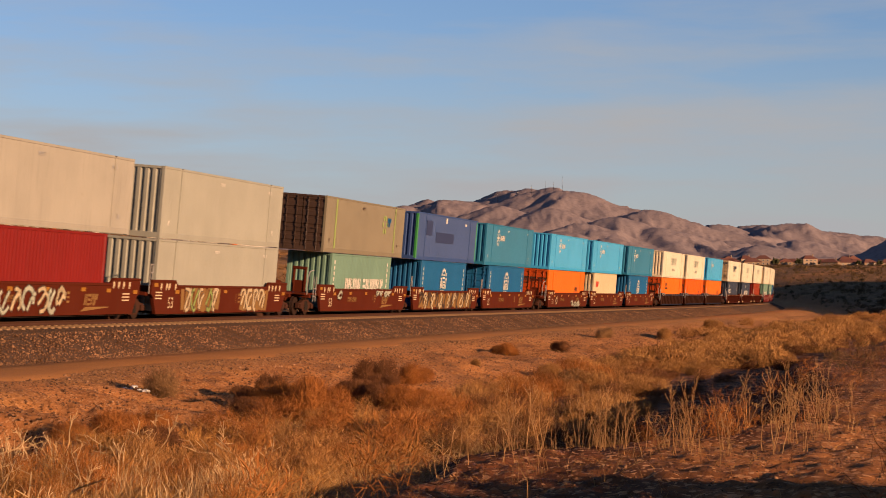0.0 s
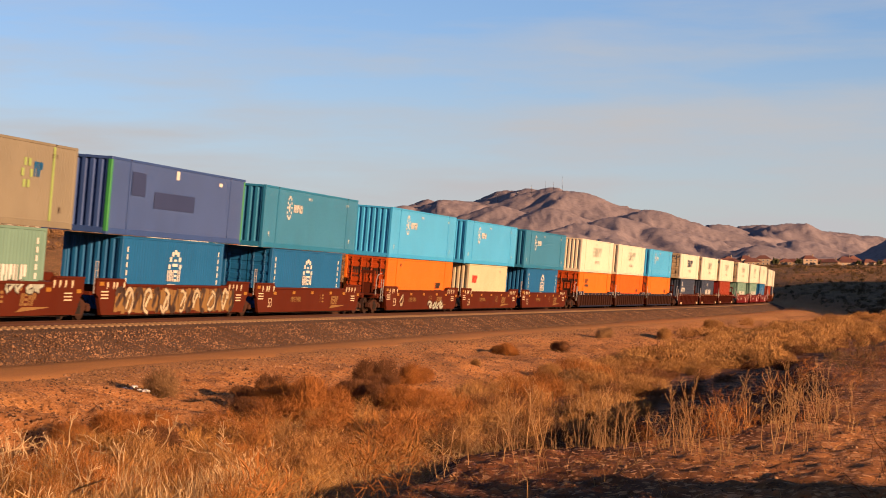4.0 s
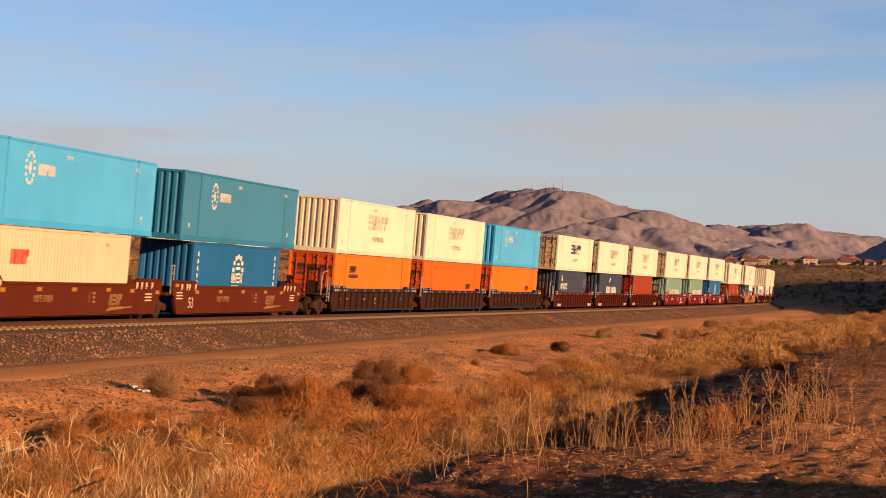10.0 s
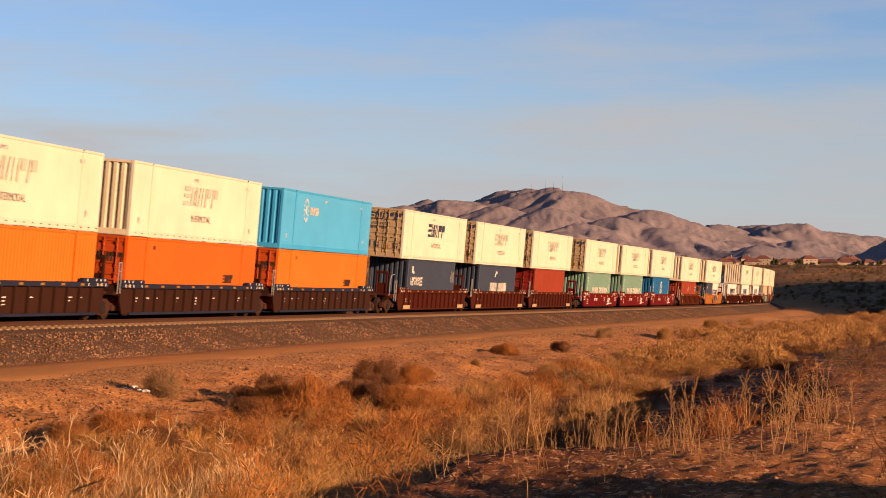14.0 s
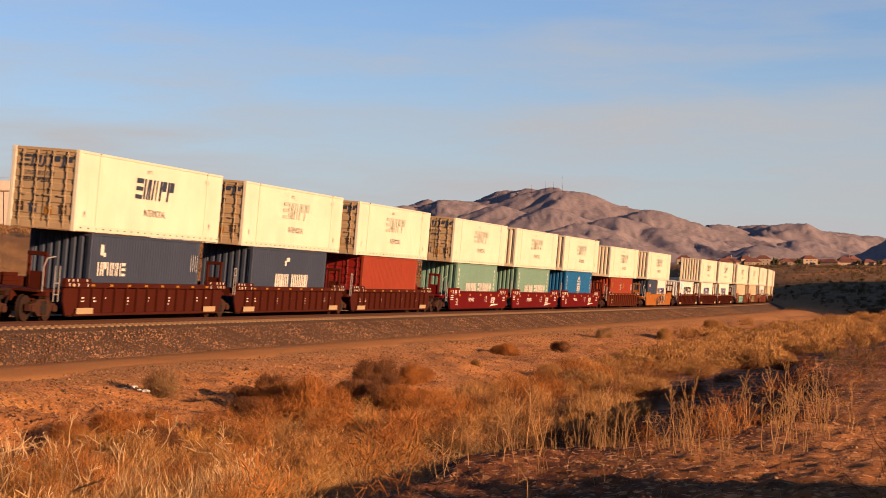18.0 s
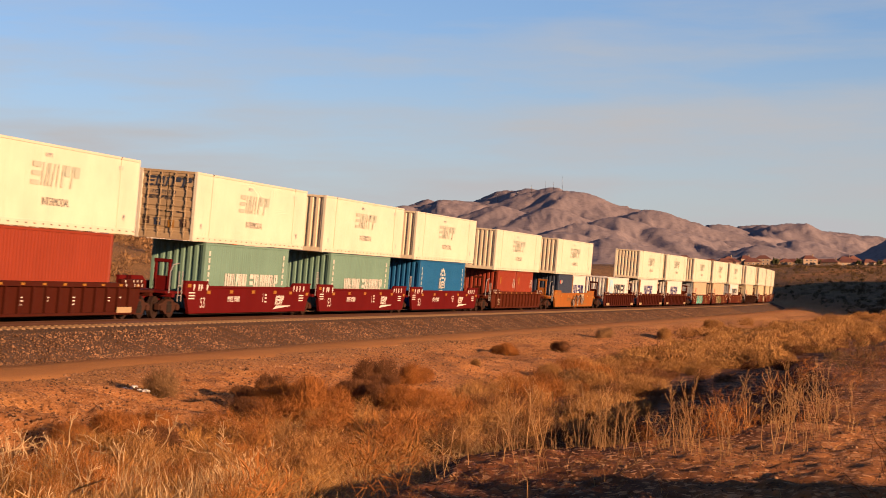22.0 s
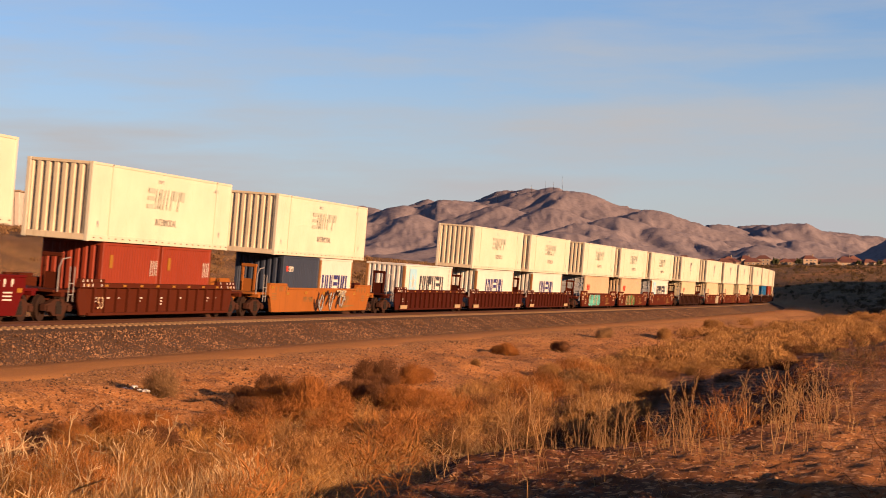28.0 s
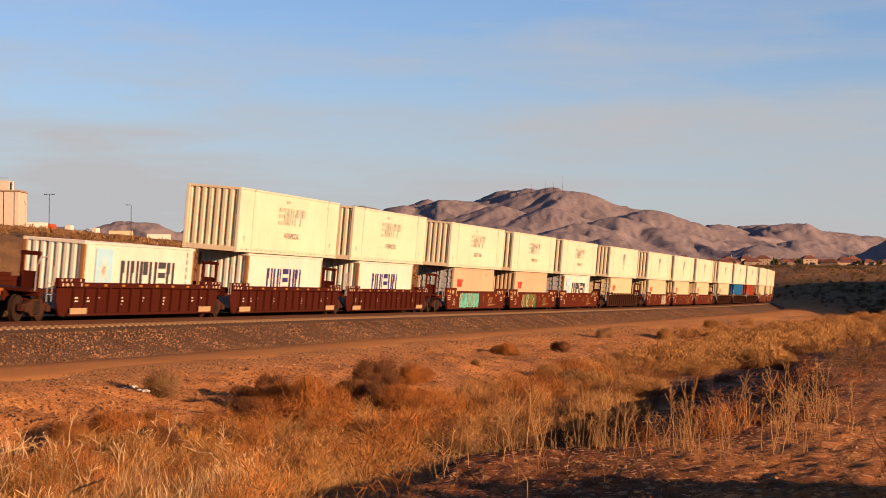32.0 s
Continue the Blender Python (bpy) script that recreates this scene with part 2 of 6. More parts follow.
def to_track(x, y):
    """Arrays of s and of the distance towards the camera's side."""
    x, y = np.asarray(x, float).ravel(), np.asarray(y, float).ravel()
    s, d = np.empty(len(x)), np.empty(len(x))
    step = 4
    tx, ty = _x[::step], _y[::step]
    for i in range(0, len(x), 20000):
        a, b = x[i:i + 20000], y[i:i + 20000]
        k = np.argmin((a[:, None] - tx) ** 2 + (b[:, None] - ty) ** 2, axis=1) * step
        sn, cs = np.sin(_h[k]), np.cos(_h[k])
        du = (a - _x[k]) * sn + (b - _y[k]) * cs
        s[i:i + 20000] = _s[k] + du
        d[i:i + 20000] = (a - _x[k]) * cs - (b - _y[k]) * sn
    return s, d


def step01(a, b, x):
    q = np.clip((x - a) / (b - a), 0, 1)
    return q * q * (3 - 2 * q)


def waves(x, y, size, seed, octaves=4):
    """Cheap smooth noise in about -1 to 1 from sums of sines in turned directions."""
    r = np.random.RandomState(seed)
    out, amp, tot = 0.0, 1.0, 0.0
    for _ in range(octaves):
        part_sum = 0.0
        for _ in range(4):
            a, p = r.uniform(0, 2 * math.pi, 2)
            f = 2 * math.pi / size * r.uniform(0.7, 1.4)
            part_sum = part_sum + np.sin((x * math.cos(a) + y * math.sin(a)) * f + p)
        out, tot = out + amp * part_sum / 2.4, tot + amp
        amp, size = amp * 0.5, size * 0.47
    return out / tot


# brow of the near bank, from the camera's left to the far right
BROW_X = [-6, -3, -0.5, 0.15, 1.0, 1.9, 3.2, 4.5, 5.7, 6.9, 8.5, 10.5, 14, 18, 60]
BROW_Y = [5, 8, 13.6, 18.0, 20.0, 20.7, 21.5, 25.4, 30, 36, 45, 57, 70, 82, 208]


def brow(x, y):
    """Distance inwards from the brow of the near bank; negative out over the ditch."""
    slope = np.interp(x + 0.5, BROW_X, BROW_Y) - np.interp(x - 0.5, BROW_X, BROW_Y)
    return (np.interp(x, BROW_X, BROW_Y) - y) / np.sqrt(1 + slope * slope) + 0.30 * waves(x, y, 5.0, 18, 2)


def ground_z(x, y, s=None, d=None):
    x, y = np.asarray(x, float).ravel(), np.asarray(y, float).ravel()
    if s is None:
        s, d = to_track(x, y)
    zr = np.interp(s, _s, _z)
    # camera's side: road, gravel slope, ditch, near bank
    fill = step01(20, 120, s)
    low = -2.55 + 0.75 * fill
    near = np.interp(d, [0, 3.9, 7.6, 13, 17], [-0.75, -1.30, -1.28, -1.85, -2.5])
    near = np.where(d > 13, np.minimum(near, -1.85), near)
    near = np.where(d > 15, near + (low - near) * step01(15, 18, d), near)
    # the near bank, whose brow throws the long shadow over the ditch
    e = brow(x, y)
    up = step01(-2.0, 0.2, e) * step01(14, 18, d) * (1 - step01(92, 125, y))
    near = near + (-0.72 - 0.30 * step01(30, 55, y) - near) * up
    near = near + up * (1 - step01(28, 45, y)) * (0.034 * waves(x, y, 1.7, 31, 3) + 0.022 * waves(x, y, 0.4, 32, 2))
    # hollow washed out of the slope
    near = near - 0.80 * (1 - step01(0.15, 0.5, x + 0.2127 * y + 0.15 * waves(x, y, 1.5, 20, 2))) * step01(34.5, 36.0, y) * (1 - step01(40.0, 41.3, y)) * (1 - step01(1.6, 3.0, -0.2127 * y - x))
    # rills and hummocks down the gravel slope
    near = near - 0.60 * np.abs(waves(s, d * 0.35, 4.0, 19, 3)) * step01(8.5, 11, d) * (1 - step01(17, 20, d))
    z = near + waves(x, y, 9.0, 3) * 0.13 * step01(8.5, 12, d) + waves(x, y, 1.7, 5) * 0.035 * step01(8.5, 10, d) - 0.05 * step01(3, 5, d) * (1 - step01(6.6, 7.8, d))
    # behind the train: brush-covered rise
    rise = 0.0165 * y + 0.085 * np.maximum(0, -x) + waves(x, y, 60, 8) * 0.6 + waves(x, y, 9, 9) * 0.2
    back = np.interp(-d, [0, 3.9, 6], [-0.75, -1.0, -0.9])
    back = back + (np.maximum(rise, 0) - back) * step01(6, 34, -d)
    z = np.where(d < 0, back, z)
    z = z + zr
    # the plain climbs with distance beyond the bend
    far = step01(360, 640, y) * step01(-5, 40, np.abs(d))
    z = z + (0.0165 * y - z) * far * (d > 0)
    # unseen ridge to the right of the bend, added to shade the slope behind it
    c, a = 0.629 * x + 0.777 * y, 0.777 * x - 0.629 * y
    top = np.interp(c, [240, 275, 320, 474], [8, 13, 20, 38])
    ridge = top * np.exp(-((a + 90 + 0.4 * (c - 320)) / 27.0) ** 2) * step01(235, 275, c) * (1 - step01(464, 492, c))
    z = z + ridge * step01(14, 40, d)
    z = z + 2.2 * np.exp(-(((x - 112) / 34) ** 2 + ((y - 400) / 55) ** 2)) * step01(14, 40, d) + waves(x, y, 40, 14, 3) * 0.5 * step01(200, 300, y) * step01(16, 40, d)
    return z


# ---- ground ----
def build_ground():
    ang = np.concatenate([np.linspace(-180, -22, 36), np.linspace(-20, 20, 340), np.linspace(22, 180, 36)])
    rad = np.concatenate([np.linspace(0.002, 12, 17), np.geomspace(12.3, 32, 260), np.geomspace(32.2, 90, 150), np.geomspace(91, 420, 150), np.geomspace(423, 720, 90), np.geomspace(740, 4800, 50)])
    a, r = np.meshgrid(np.radians(ang), rad)
    x, y = r * np.sin(a) - 0.13, r * np.cos(a) - 0.4
    z = ground_z(x, y).reshape(x.shape)
    far = step01(1500, 2600, r)
    z = z + (np.maximum(33, 0.010 * r) - z) * far
    n = len(ang)
    i, j = np.meshgrid(np.arange(len(rad) - 1), np.arange(n - 1), indexing="ij")
    k = (i * n + j).ravel()
    faces = np.stack([k, k + 1, k + n + 1, k + n], 1)[:, ::-1]
    verts = np.stack([x.ravel(), y.ravel(), z.ravel()], 1)
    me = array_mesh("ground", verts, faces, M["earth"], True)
    s, d = to_track(x, y)
    px, py = x.ravel(), y.ravel()
    # dark soil on bank and ditch floor as painted shade, thinned where sunlit
    shaded_loam = np.clip(step01(19.5, 23, d + 1.5 * waves(px, py, 6, 95)) * (1 - 0.5 * step01(30, 90, s)) + 0.35 * step01(14, 17, d), 0, 1)
    shaded_loam = shaded_loam * (1 - 0.80 * step01(0.8, 3.2, px + 0.8 * waves(px, py, 3, 98)) * step01(0, 1, brow(px, py)) * (1 - step01(35, 50, py)))
    verge = step01(3, 5, d) * (1 - step01(8.0, 10.5, d + 1.6 * waves(px, py, 7, 97)))
    pad = step01(3, 5, d) * (1 - step01(11, 16, d + 2.5 * waves(px, py, 16, 96))) * step01(70, 170, s)
    track_strip = np.exp(-((py - np.interp(px, [80, 100, 112, 126, 165], [551, 557, 573, 600, 700])) / 8.0) ** 2) * step01(78, 88, px) * step01(20, 30, d)
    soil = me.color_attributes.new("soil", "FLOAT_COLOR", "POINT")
    soil.data.foreach_set("color", np.stack([np.clip(shaded_loam, 0, 1), np.clip(np.maximum(np.maximum(pad, verge), track_strip), 0, 1), np.clip(step01(320, 400, py) * step01(16, 24, d) + step01(7, 12, -d), 0, 1), 0 * d + 1], 1).astype(np.float32).ravel())
    tagged(new("ground", me), "reddish desert earth with a ditch and gravel slopes", "ground", kind="structure")


def swept(name, profile, s0, s1, step, material, bank=True):
    """A strip of constant section along the track; profile: (towards the camera, height) pairs."""
    ss = np.arange(s0, s1 + step, step)
    h = np.interp(ss, _s, _h)
    x, y, z = (np.interp(ss, _s, q) for q in (_x, _y, _z))
    b = BANK if bank else 0.0
    k = len(profile)
    loose = np.zeros(len(ss)) if bank else waves(ss, ss * 0, 14, 90, 4) * 0.55
    verts = np.empty((len(ss), k, 3))
    for i, (d, q) in enumerate(profile):
        lat, up = d * math.cos(b) + q * math.sin(b), -d * math.sin(b) + q * math.cos(b)
        lat = lat + loose * (d > 7)
        verts[:, i] = np.stack([x + np.cos(h) * lat, y - np.sin(h) * lat, z + up], 1)
    i, j = np.meshgrid(np.arange(len(ss) - 1), np.arange(k - 1), indexing="ij")
    f = (i * k + j).ravel()
    return array_mesh(name, verts.reshape(-1, 3), np.stack([f, f + 1, f + k + 1, f + k], 1), material)


def build_track():
    bed = [(-4.6, -1.30), (-2.0, -0.37), (-1.33, -0.24), (-1.1, -0.20), (1.1, -0.20), (1.28, -0.225), (1.48, -0.25), (1.75, -0.36), (4.35, -1.12), (4.5, -1.35)]
    ob = new("ballast", swept("ballast", bed, -120, 520, 1.0, M["ballast"]))
    tagged(ob, "grey-brown crushed stone ballast bed under the rails", "ballast", kind="structure")
    road = [(4.35, -1.30), (4.5, -1.235), (6.0, -1.225), (7.4, -1.255), (8.0, -1.34), (8.6, -1.62)]
    ob = new("dirt_road", swept("dirt_road", road, -120, 330, 1.0, M["dirt"], False))
    tagged(ob, "orange dirt service road beside the ballast", "road", kind="structure")
    rail = [(-0.035, -0.172), (-0.07, -0.16), (-0.012, -0.13), (-0.012, -0.045), (-0.036, -0.035), (-0.036, 0.0),
            (0.036, 0.0), (0.036, -0.035), (0.012, -0.045), (0.012, -0.13), (0.07, -0.16), (0.07, -0.172)]
    for side in (0.7535, -0.7535):
        ob = new("rail", swept("rail", [(d + side, q) for d, q in rail], -120, 520, 2.0, M["rail"]))
        tagged(ob, "worn rust-brown steel rail on concrete sleepers", "rail", "rails", "structure")


def build_sleepers():
    g = Geo().box(-0.13, 0.13, -1.3, 1.3, -0.36, -0.175, 0.02)
    g.box(-0.08, 0.08, -0.90, -0.62, -0.178, -0.15).box(-0.08, 0.08, 0.62, 0.90, -0.178, -0.15)
    me = g.mesh("sleeper", M["tie"])
    base = tagged(new("sleepers"), "pale concrete sleepers half buried in ballast", "sleeper", kind="structure")
    for i in range(300):
        ob = new("sleeper", me)
        ob.parent = base
        ob.matrix_basis = track_pose(-24 + 0.61 * i)
    rest = Geo()
    for i in range(560):
        m = track_pose(-24 + 0.61 * (300 + i)) if i < 480 else track_pose(-24 - 0.61 * (i - 479))
        pts = [m @ Vector(v) for v in ((-0.13, -1.3, -0.36), (-0.13, -1.3, -0.175), (-0.13, 1.3, -0.36), (-0.13, 1.3, -0.175),
                                       (0.13, -1.3, -0.36), (0.13, -1.3, -0.175), (0.13, 1.3, -0.36), (0.13, 1.3, -0.175))]
        rest.poly(pts, [(0, 1, 3, 2), (4, 6, 7, 5), (0, 4, 5, 1), (2, 3, 7, 6), (1, 5, 7, 3)])
    tagged(part("far_sleepers", rest, M["tie"], base), kind="stuff")


def build_mountains():
    """Desert range: one crest line of rounded peaks, with spurs and gullies running down to the plain."""
    na, nr = 640, 230
    a, r = np.meshgrid(np.linspace(-0.31, 0.31, na), np.linspace(2300, 4800, nr))
    x, y = r * np.sin(a), r * np.cos(a)
    base = 30 + 0.012 * (r - 2300)
    rnd = np.random.RandomState(44)
    # bearing and rise over the horizon of the summits in thousandths, and their distance
    tops = [(-223, 36, 4100), (-190, 34, 4000), (-155, 38, 3900), (-120, 34, 4100), (-83, 41, 4200), (-60, 42, 4100), (-41, 45.5, 4100), (-21, 45.2, 3950),
            (-9, 48.3, 4050), (4, 49, 3950), (14, 48.5, 4100), (33, 53.2, 4150), (43, 54, 4100), (52, 54.9, 4000), (63, 53.5, 3950), (75, 47.2, 3900),
            (84, 46.6, 4050), (94, 43.9, 3900), (102, 43.7, 3800), (111, 40.4, 4000), (121, 37.4, 4100), (138, 36.2, 4200), (156, 36.4, 4300), (165, 36.6, 4250),
            (173, 37.6, 4200), (180, 35.0, 4250), (195, 33.0, 4300), (212, 30.4, 4300), (235, 31, 4300),
            (27, 45.4, 3600), (53, 43.8, 3550), (87, 39.5, 3500), (8, 40.5, 3600), (70, 37.0, 3350), (-15, 40.5, 3600), (108, 34.5, 3450), (128, 29.5, 3500),
            (60, 32.5, 3150), (30, 35.0, 3250), (145, 27.5, 3600), (176, 28.5, 3700), (160, 26.0, 3300), (-40, 37.0, 3600), (40, 30, 2950), (85, 29, 2950)]
    z = base.copy()
    for bear, rise, far in tops:
        kx, ky = far * math.sin(bear / 1000), far * math.cos(bear / 1000)
        high = far * rise / 1000 + EYE
        dx, dy = x - kx, y - ky
        dist = np.sqrt(dx * dx + dy * dy)
        ang = np.arctan2(dy, dx) + 0.25 * np.sin(dist / 70 + rnd.uniform(0, 6))
        n_s, ph, ph2 = rnd.randint(4, 7), rnd.uniform(0, 6.3), rnd.uniform(0, 6.3)
        spur = np.abs(np.sin(0.5 * n_s * ang + ph)) - 0.5 + 0.40 * np.abs(np.sin(1.0 * (n_s + 1) * ang + ph2 + dist / 160))
        dd = (np.sqrt(dist ** 2 + 45 ** 2) - 45) * (1 + 0.64 * spur * dist / (dist + 110))
        lift = high - base
        z = np.maximum(z, base + lift * np.exp(-0.50 * dd / np.maximum(lift, 1)) - 6 * step01(0, 900, dist))
    u, v = x + 30 * waves(x, y, 260, 17, 2), (y - 2300) / 1.8
    mask = np.clip((z - base) / 45, 0, 1)
    for k, (size, amp) in enumerate(((150, 4.0), (72, 2.8), (36, 1.7), (18, 0.9))):
        z = z + amp * mask * (0.42 - np.abs(waves(u + 37 * k, v, size, 21 + k, 1)))
    gully = np.abs(waves(u, v, 80, 33, 2))
    z = z - 30
    # low knolls on the plain before the range
    for kx, ky, high, wide in ((408, 2650, 26, 60), (470, 2720, 22, 55), (330, 2700, 16, 70), (-80, 2750, 20, 120)):
        z = np.maximum(z, high * np.exp(-0.5 * ((x - kx) ** 2 + (y - ky) ** 2) / wide ** 2) * (1 + 0.25 * gully))
    z = z + 30
    z = np.maximum(z, 20)
    z[0] = 15
    n = na
    i, j = np.meshgrid(np.arange(nr - 1), np.arange(na - 1), indexing="ij")
    k = (i * n + j).ravel()
    verts = np.stack([x.ravel(), y.ravel(), z.ravel()], 1)
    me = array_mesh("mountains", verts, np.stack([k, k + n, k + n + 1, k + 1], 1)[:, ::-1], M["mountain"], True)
    tagged(new("mountains", me), "bare brown desert mountains with gullied flanks in low sun", "mountain", kind="structure")
    # nearer dark hill
    a, r = np.meshgrid(np.linspace(0.17, 0.34, 120), np.linspace(1900, 2700, 60))
    x, y = r * np.sin(a), r * np.cos(a)
    z = 18 + 95 * np.exp(-(((x - 640) / 150) ** 2 + ((y - 2320) / 230) ** 2)) * (1 - 0.25 * np.abs(waves(x, y, 130, 71, 3)))
    n = 120
    i, j = np.meshgrid(np.arange(59), np.arange(n - 1), indexing="ij")
    k = (i * n + j).ravel()
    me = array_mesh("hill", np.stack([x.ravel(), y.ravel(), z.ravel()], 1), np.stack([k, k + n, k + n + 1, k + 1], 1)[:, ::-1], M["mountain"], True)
    tagged(new("hill", me), "dark bare hill rising beyond the houses", "hill", kind="structure")
    for at, high, base in ((240, 24, 218), (110, 12, 198), (150, 10, 203), (178, 11, 212), (206, 9, 222), (222, 10, 220)):
        mast = new("radio_mast")
        mx, my = 3960 * math.sin(at / 4000), 3960 * math.cos(at / 4000)
        part("pole", Geo().tube((0, 0, -20), (0, 0, high), 0.30, 6, 0.16), M["dark_steel"], mast)
        part("antenna", Geo().box(-0.6, 0.6, -0.3, 0.3, high * 0.55, high * 0.60), M["white"], mast)
        mast.matrix_basis = pose(mx, my, base)
        tagged(mast, "thin steel radio mast on the summit ridge", "mast", "masts on the summit")


build_ground()
build_track()
build_mountains()

# ---- containers ----
COLOURS = {
    "beige": (.192, .187, .150), "grey_beige": (.205, .188, .152), "tan": (.125, .104, .066), "purple": (.020, .043, .122),
    "teal": (.009, .098, .168), "cyan": (.022, .205, .37), "cream": (.40, .352, .258), "orange": (0.415, 0.084, 0.0040),
    "red_orange": (0.272, 0.0374, 0.00408), "red": (.118, .0058, .0026), "green": (0.0884, 0.153, 0.112), "blue": (.003, .060, .145),
    "slate": (.021, .027, .042), "white": (.42, .37, .29), "peach": (.31, .215, .13), "brick": (.150, .0205, .0055),
    "pale_cream": (0.34, 0.265, 0.16), "dark_brown": (0.0374, 0.0204, 0.0122), "lime": (.17, .22, .06), "leaf": (0.0204, 0.15, 0.034),
    "pale_blue": (0.204, 0.354, 0.422), "ink": (0.0204, 0.0204, 0.0952), "grey": (0.224, 0.218, 0.211), "logo_red": (0.422, 0.0408, 0.0204),
    "ghost": (.275, .28, .212), "faint": (.13, .125, .105), "ghost_blue": (0.018, 0.026, 0.066),
    "car_old": (.050, .0080, .0019), "car_red": (.062, .0022, .0014), "car_maroon": (.032, .0046, .0012), "car_navy": (0.0105, 0.0115, 0.0215),
    "car_brown": (.020, .0064, .0030), "car_rust": (.046, .0082, .0021), "deep_orange": (0.43, 0.062, 0.0015), "car_orange": (0.19, 0.060, 0.0105), "car_tan": (0.136, 0.0714, 0.0231), "turquoise": (0.068, 0.326, 0.258),
    "cream_end": (.40, .325, .215),
    "rust_post": (0.177, 0.0782, 0.0238),
    "rust_door": (0.245, 0.167, 0.0884),
}


def colour(key):
    if key not in M:
        rough = 0.42 if key in ("cyan", "cream", "orange") else 0.5
        car = key.startswith("car_")
        worn = key in ("cream_end", "rust_door", "green", "grey_beige")
        M[key] = paint(key + "_paint", COLOURS[key], 0.75 if car else 0.6 if key in ("orange", "deep_orange") else rough, 0.85 if worn or key in ("car_brown", "car_maroon", "car_rust", "car_orange") else 0.3 if key in ("cream", "white", "cyan", "orange", "car_red") else 0.45,
                       0.8 if worn else 0.05 if key in ("cream", "white", "cyan", "orange") else 0.15, 0.0, 0.06 if car else 0.10 if key in ("orange", "red_orange", "deep_orange") else 0.2)
    return M[key]


def wave_wall(length, z0, z1, pitch, depth, flat=0.5):
    """A corrugated wall along x facing -y, with its outer folds at y = 0."""
    n = max(1, round(length / pitch))
    p = length / n
    xs, ys = [-length / 2], [0.0]
    for i in range(n):
        a = -length / 2 + i * p
        o, g = p * flat / 2, p * (1 - flat) / 2
        xs += [a + o, a + o + g * 0.45, a + p - o - g * 0.45, a + p - o]
        ys += [0, depth, depth, 0]
    xs.append(length / 2)
    ys.append(0)
    g = Geo()
    k = len(xs)
    g.poly([(x, y, z0) for x, y in zip(xs, ys)] + [(x, y, z1) for x, y in zip(xs, ys)], [(i, i + 1, i + k + 1, i + k) for i in range(k - 1)])
    return g


def turned(geo, m):
    geo.v = [tuple(m @ Vector(p)) for p in geo.v]
    return geo


MESHES = {}


def cached(key, make):
    if key not in MESHES:
        MESHES[key] = make()
    return MESHES[key]


def bars(rows, x0, z_top, height, y, slant=0.12, wide=1.0):
    """Plain upright and level bars in a row, in place of a mark that is not lettered."""
    g = Geo()
    x = x0
    for kind in rows:
        w = wide * height * {"i": 0.22, " ": 0.35, "w": 1.0}.get(kind, 0.62)
        t = min(height * 0.2, w * 0.45)

        def stroke(xa, xb, za, zb, wide):
            sa, sb = slant * (za - z_top + height), slant * (zb - z_top + height)
            g.poly([(xa + sa, y, za), (xa + wide + sa, y, za), (xb + wide + sb, y, zb), (xb + sb, y, zb)], [(0, 1, 2, 3)])
        lo, hi = z_top - height, z_top
        if kind == "i":
            stroke(x, x, lo, hi, t)
        elif kind == "n":
            stroke(x, x, lo, hi, t), stroke(x + w - t, x + w - t, lo, hi, t), stroke(x + t, x + t, lo + height * 0.55, hi, t * 0.6)
        elif kind == "w":
            for k in range(4):
                stroke(x + k * w * 0.25, x + k * w * 0.25 + (0.08 if k % 2 else -0.02) * w, lo, hi, t)
        elif kind == "o":
            stroke(x, x, lo, hi, t * 1.2), stroke(x + w - t * 1.2, x + w - t * 1.2, lo, hi, t * 1.2)
        elif kind == "e":
            stroke(x, x, lo, hi, t * 1.2), stroke(x + t * 1.6, x + t * 1.6, lo + height * 0.5, hi, w - t * 1.6)
        elif kind == "s":
            stroke(x, x, hi - t * 1.2, hi, w), stroke(x, x, lo + height * 0.40, lo + height * 0.40 + t, w), stroke(x, x, lo, lo + t, w)
        x += w + wide * height * 0.13
    return g


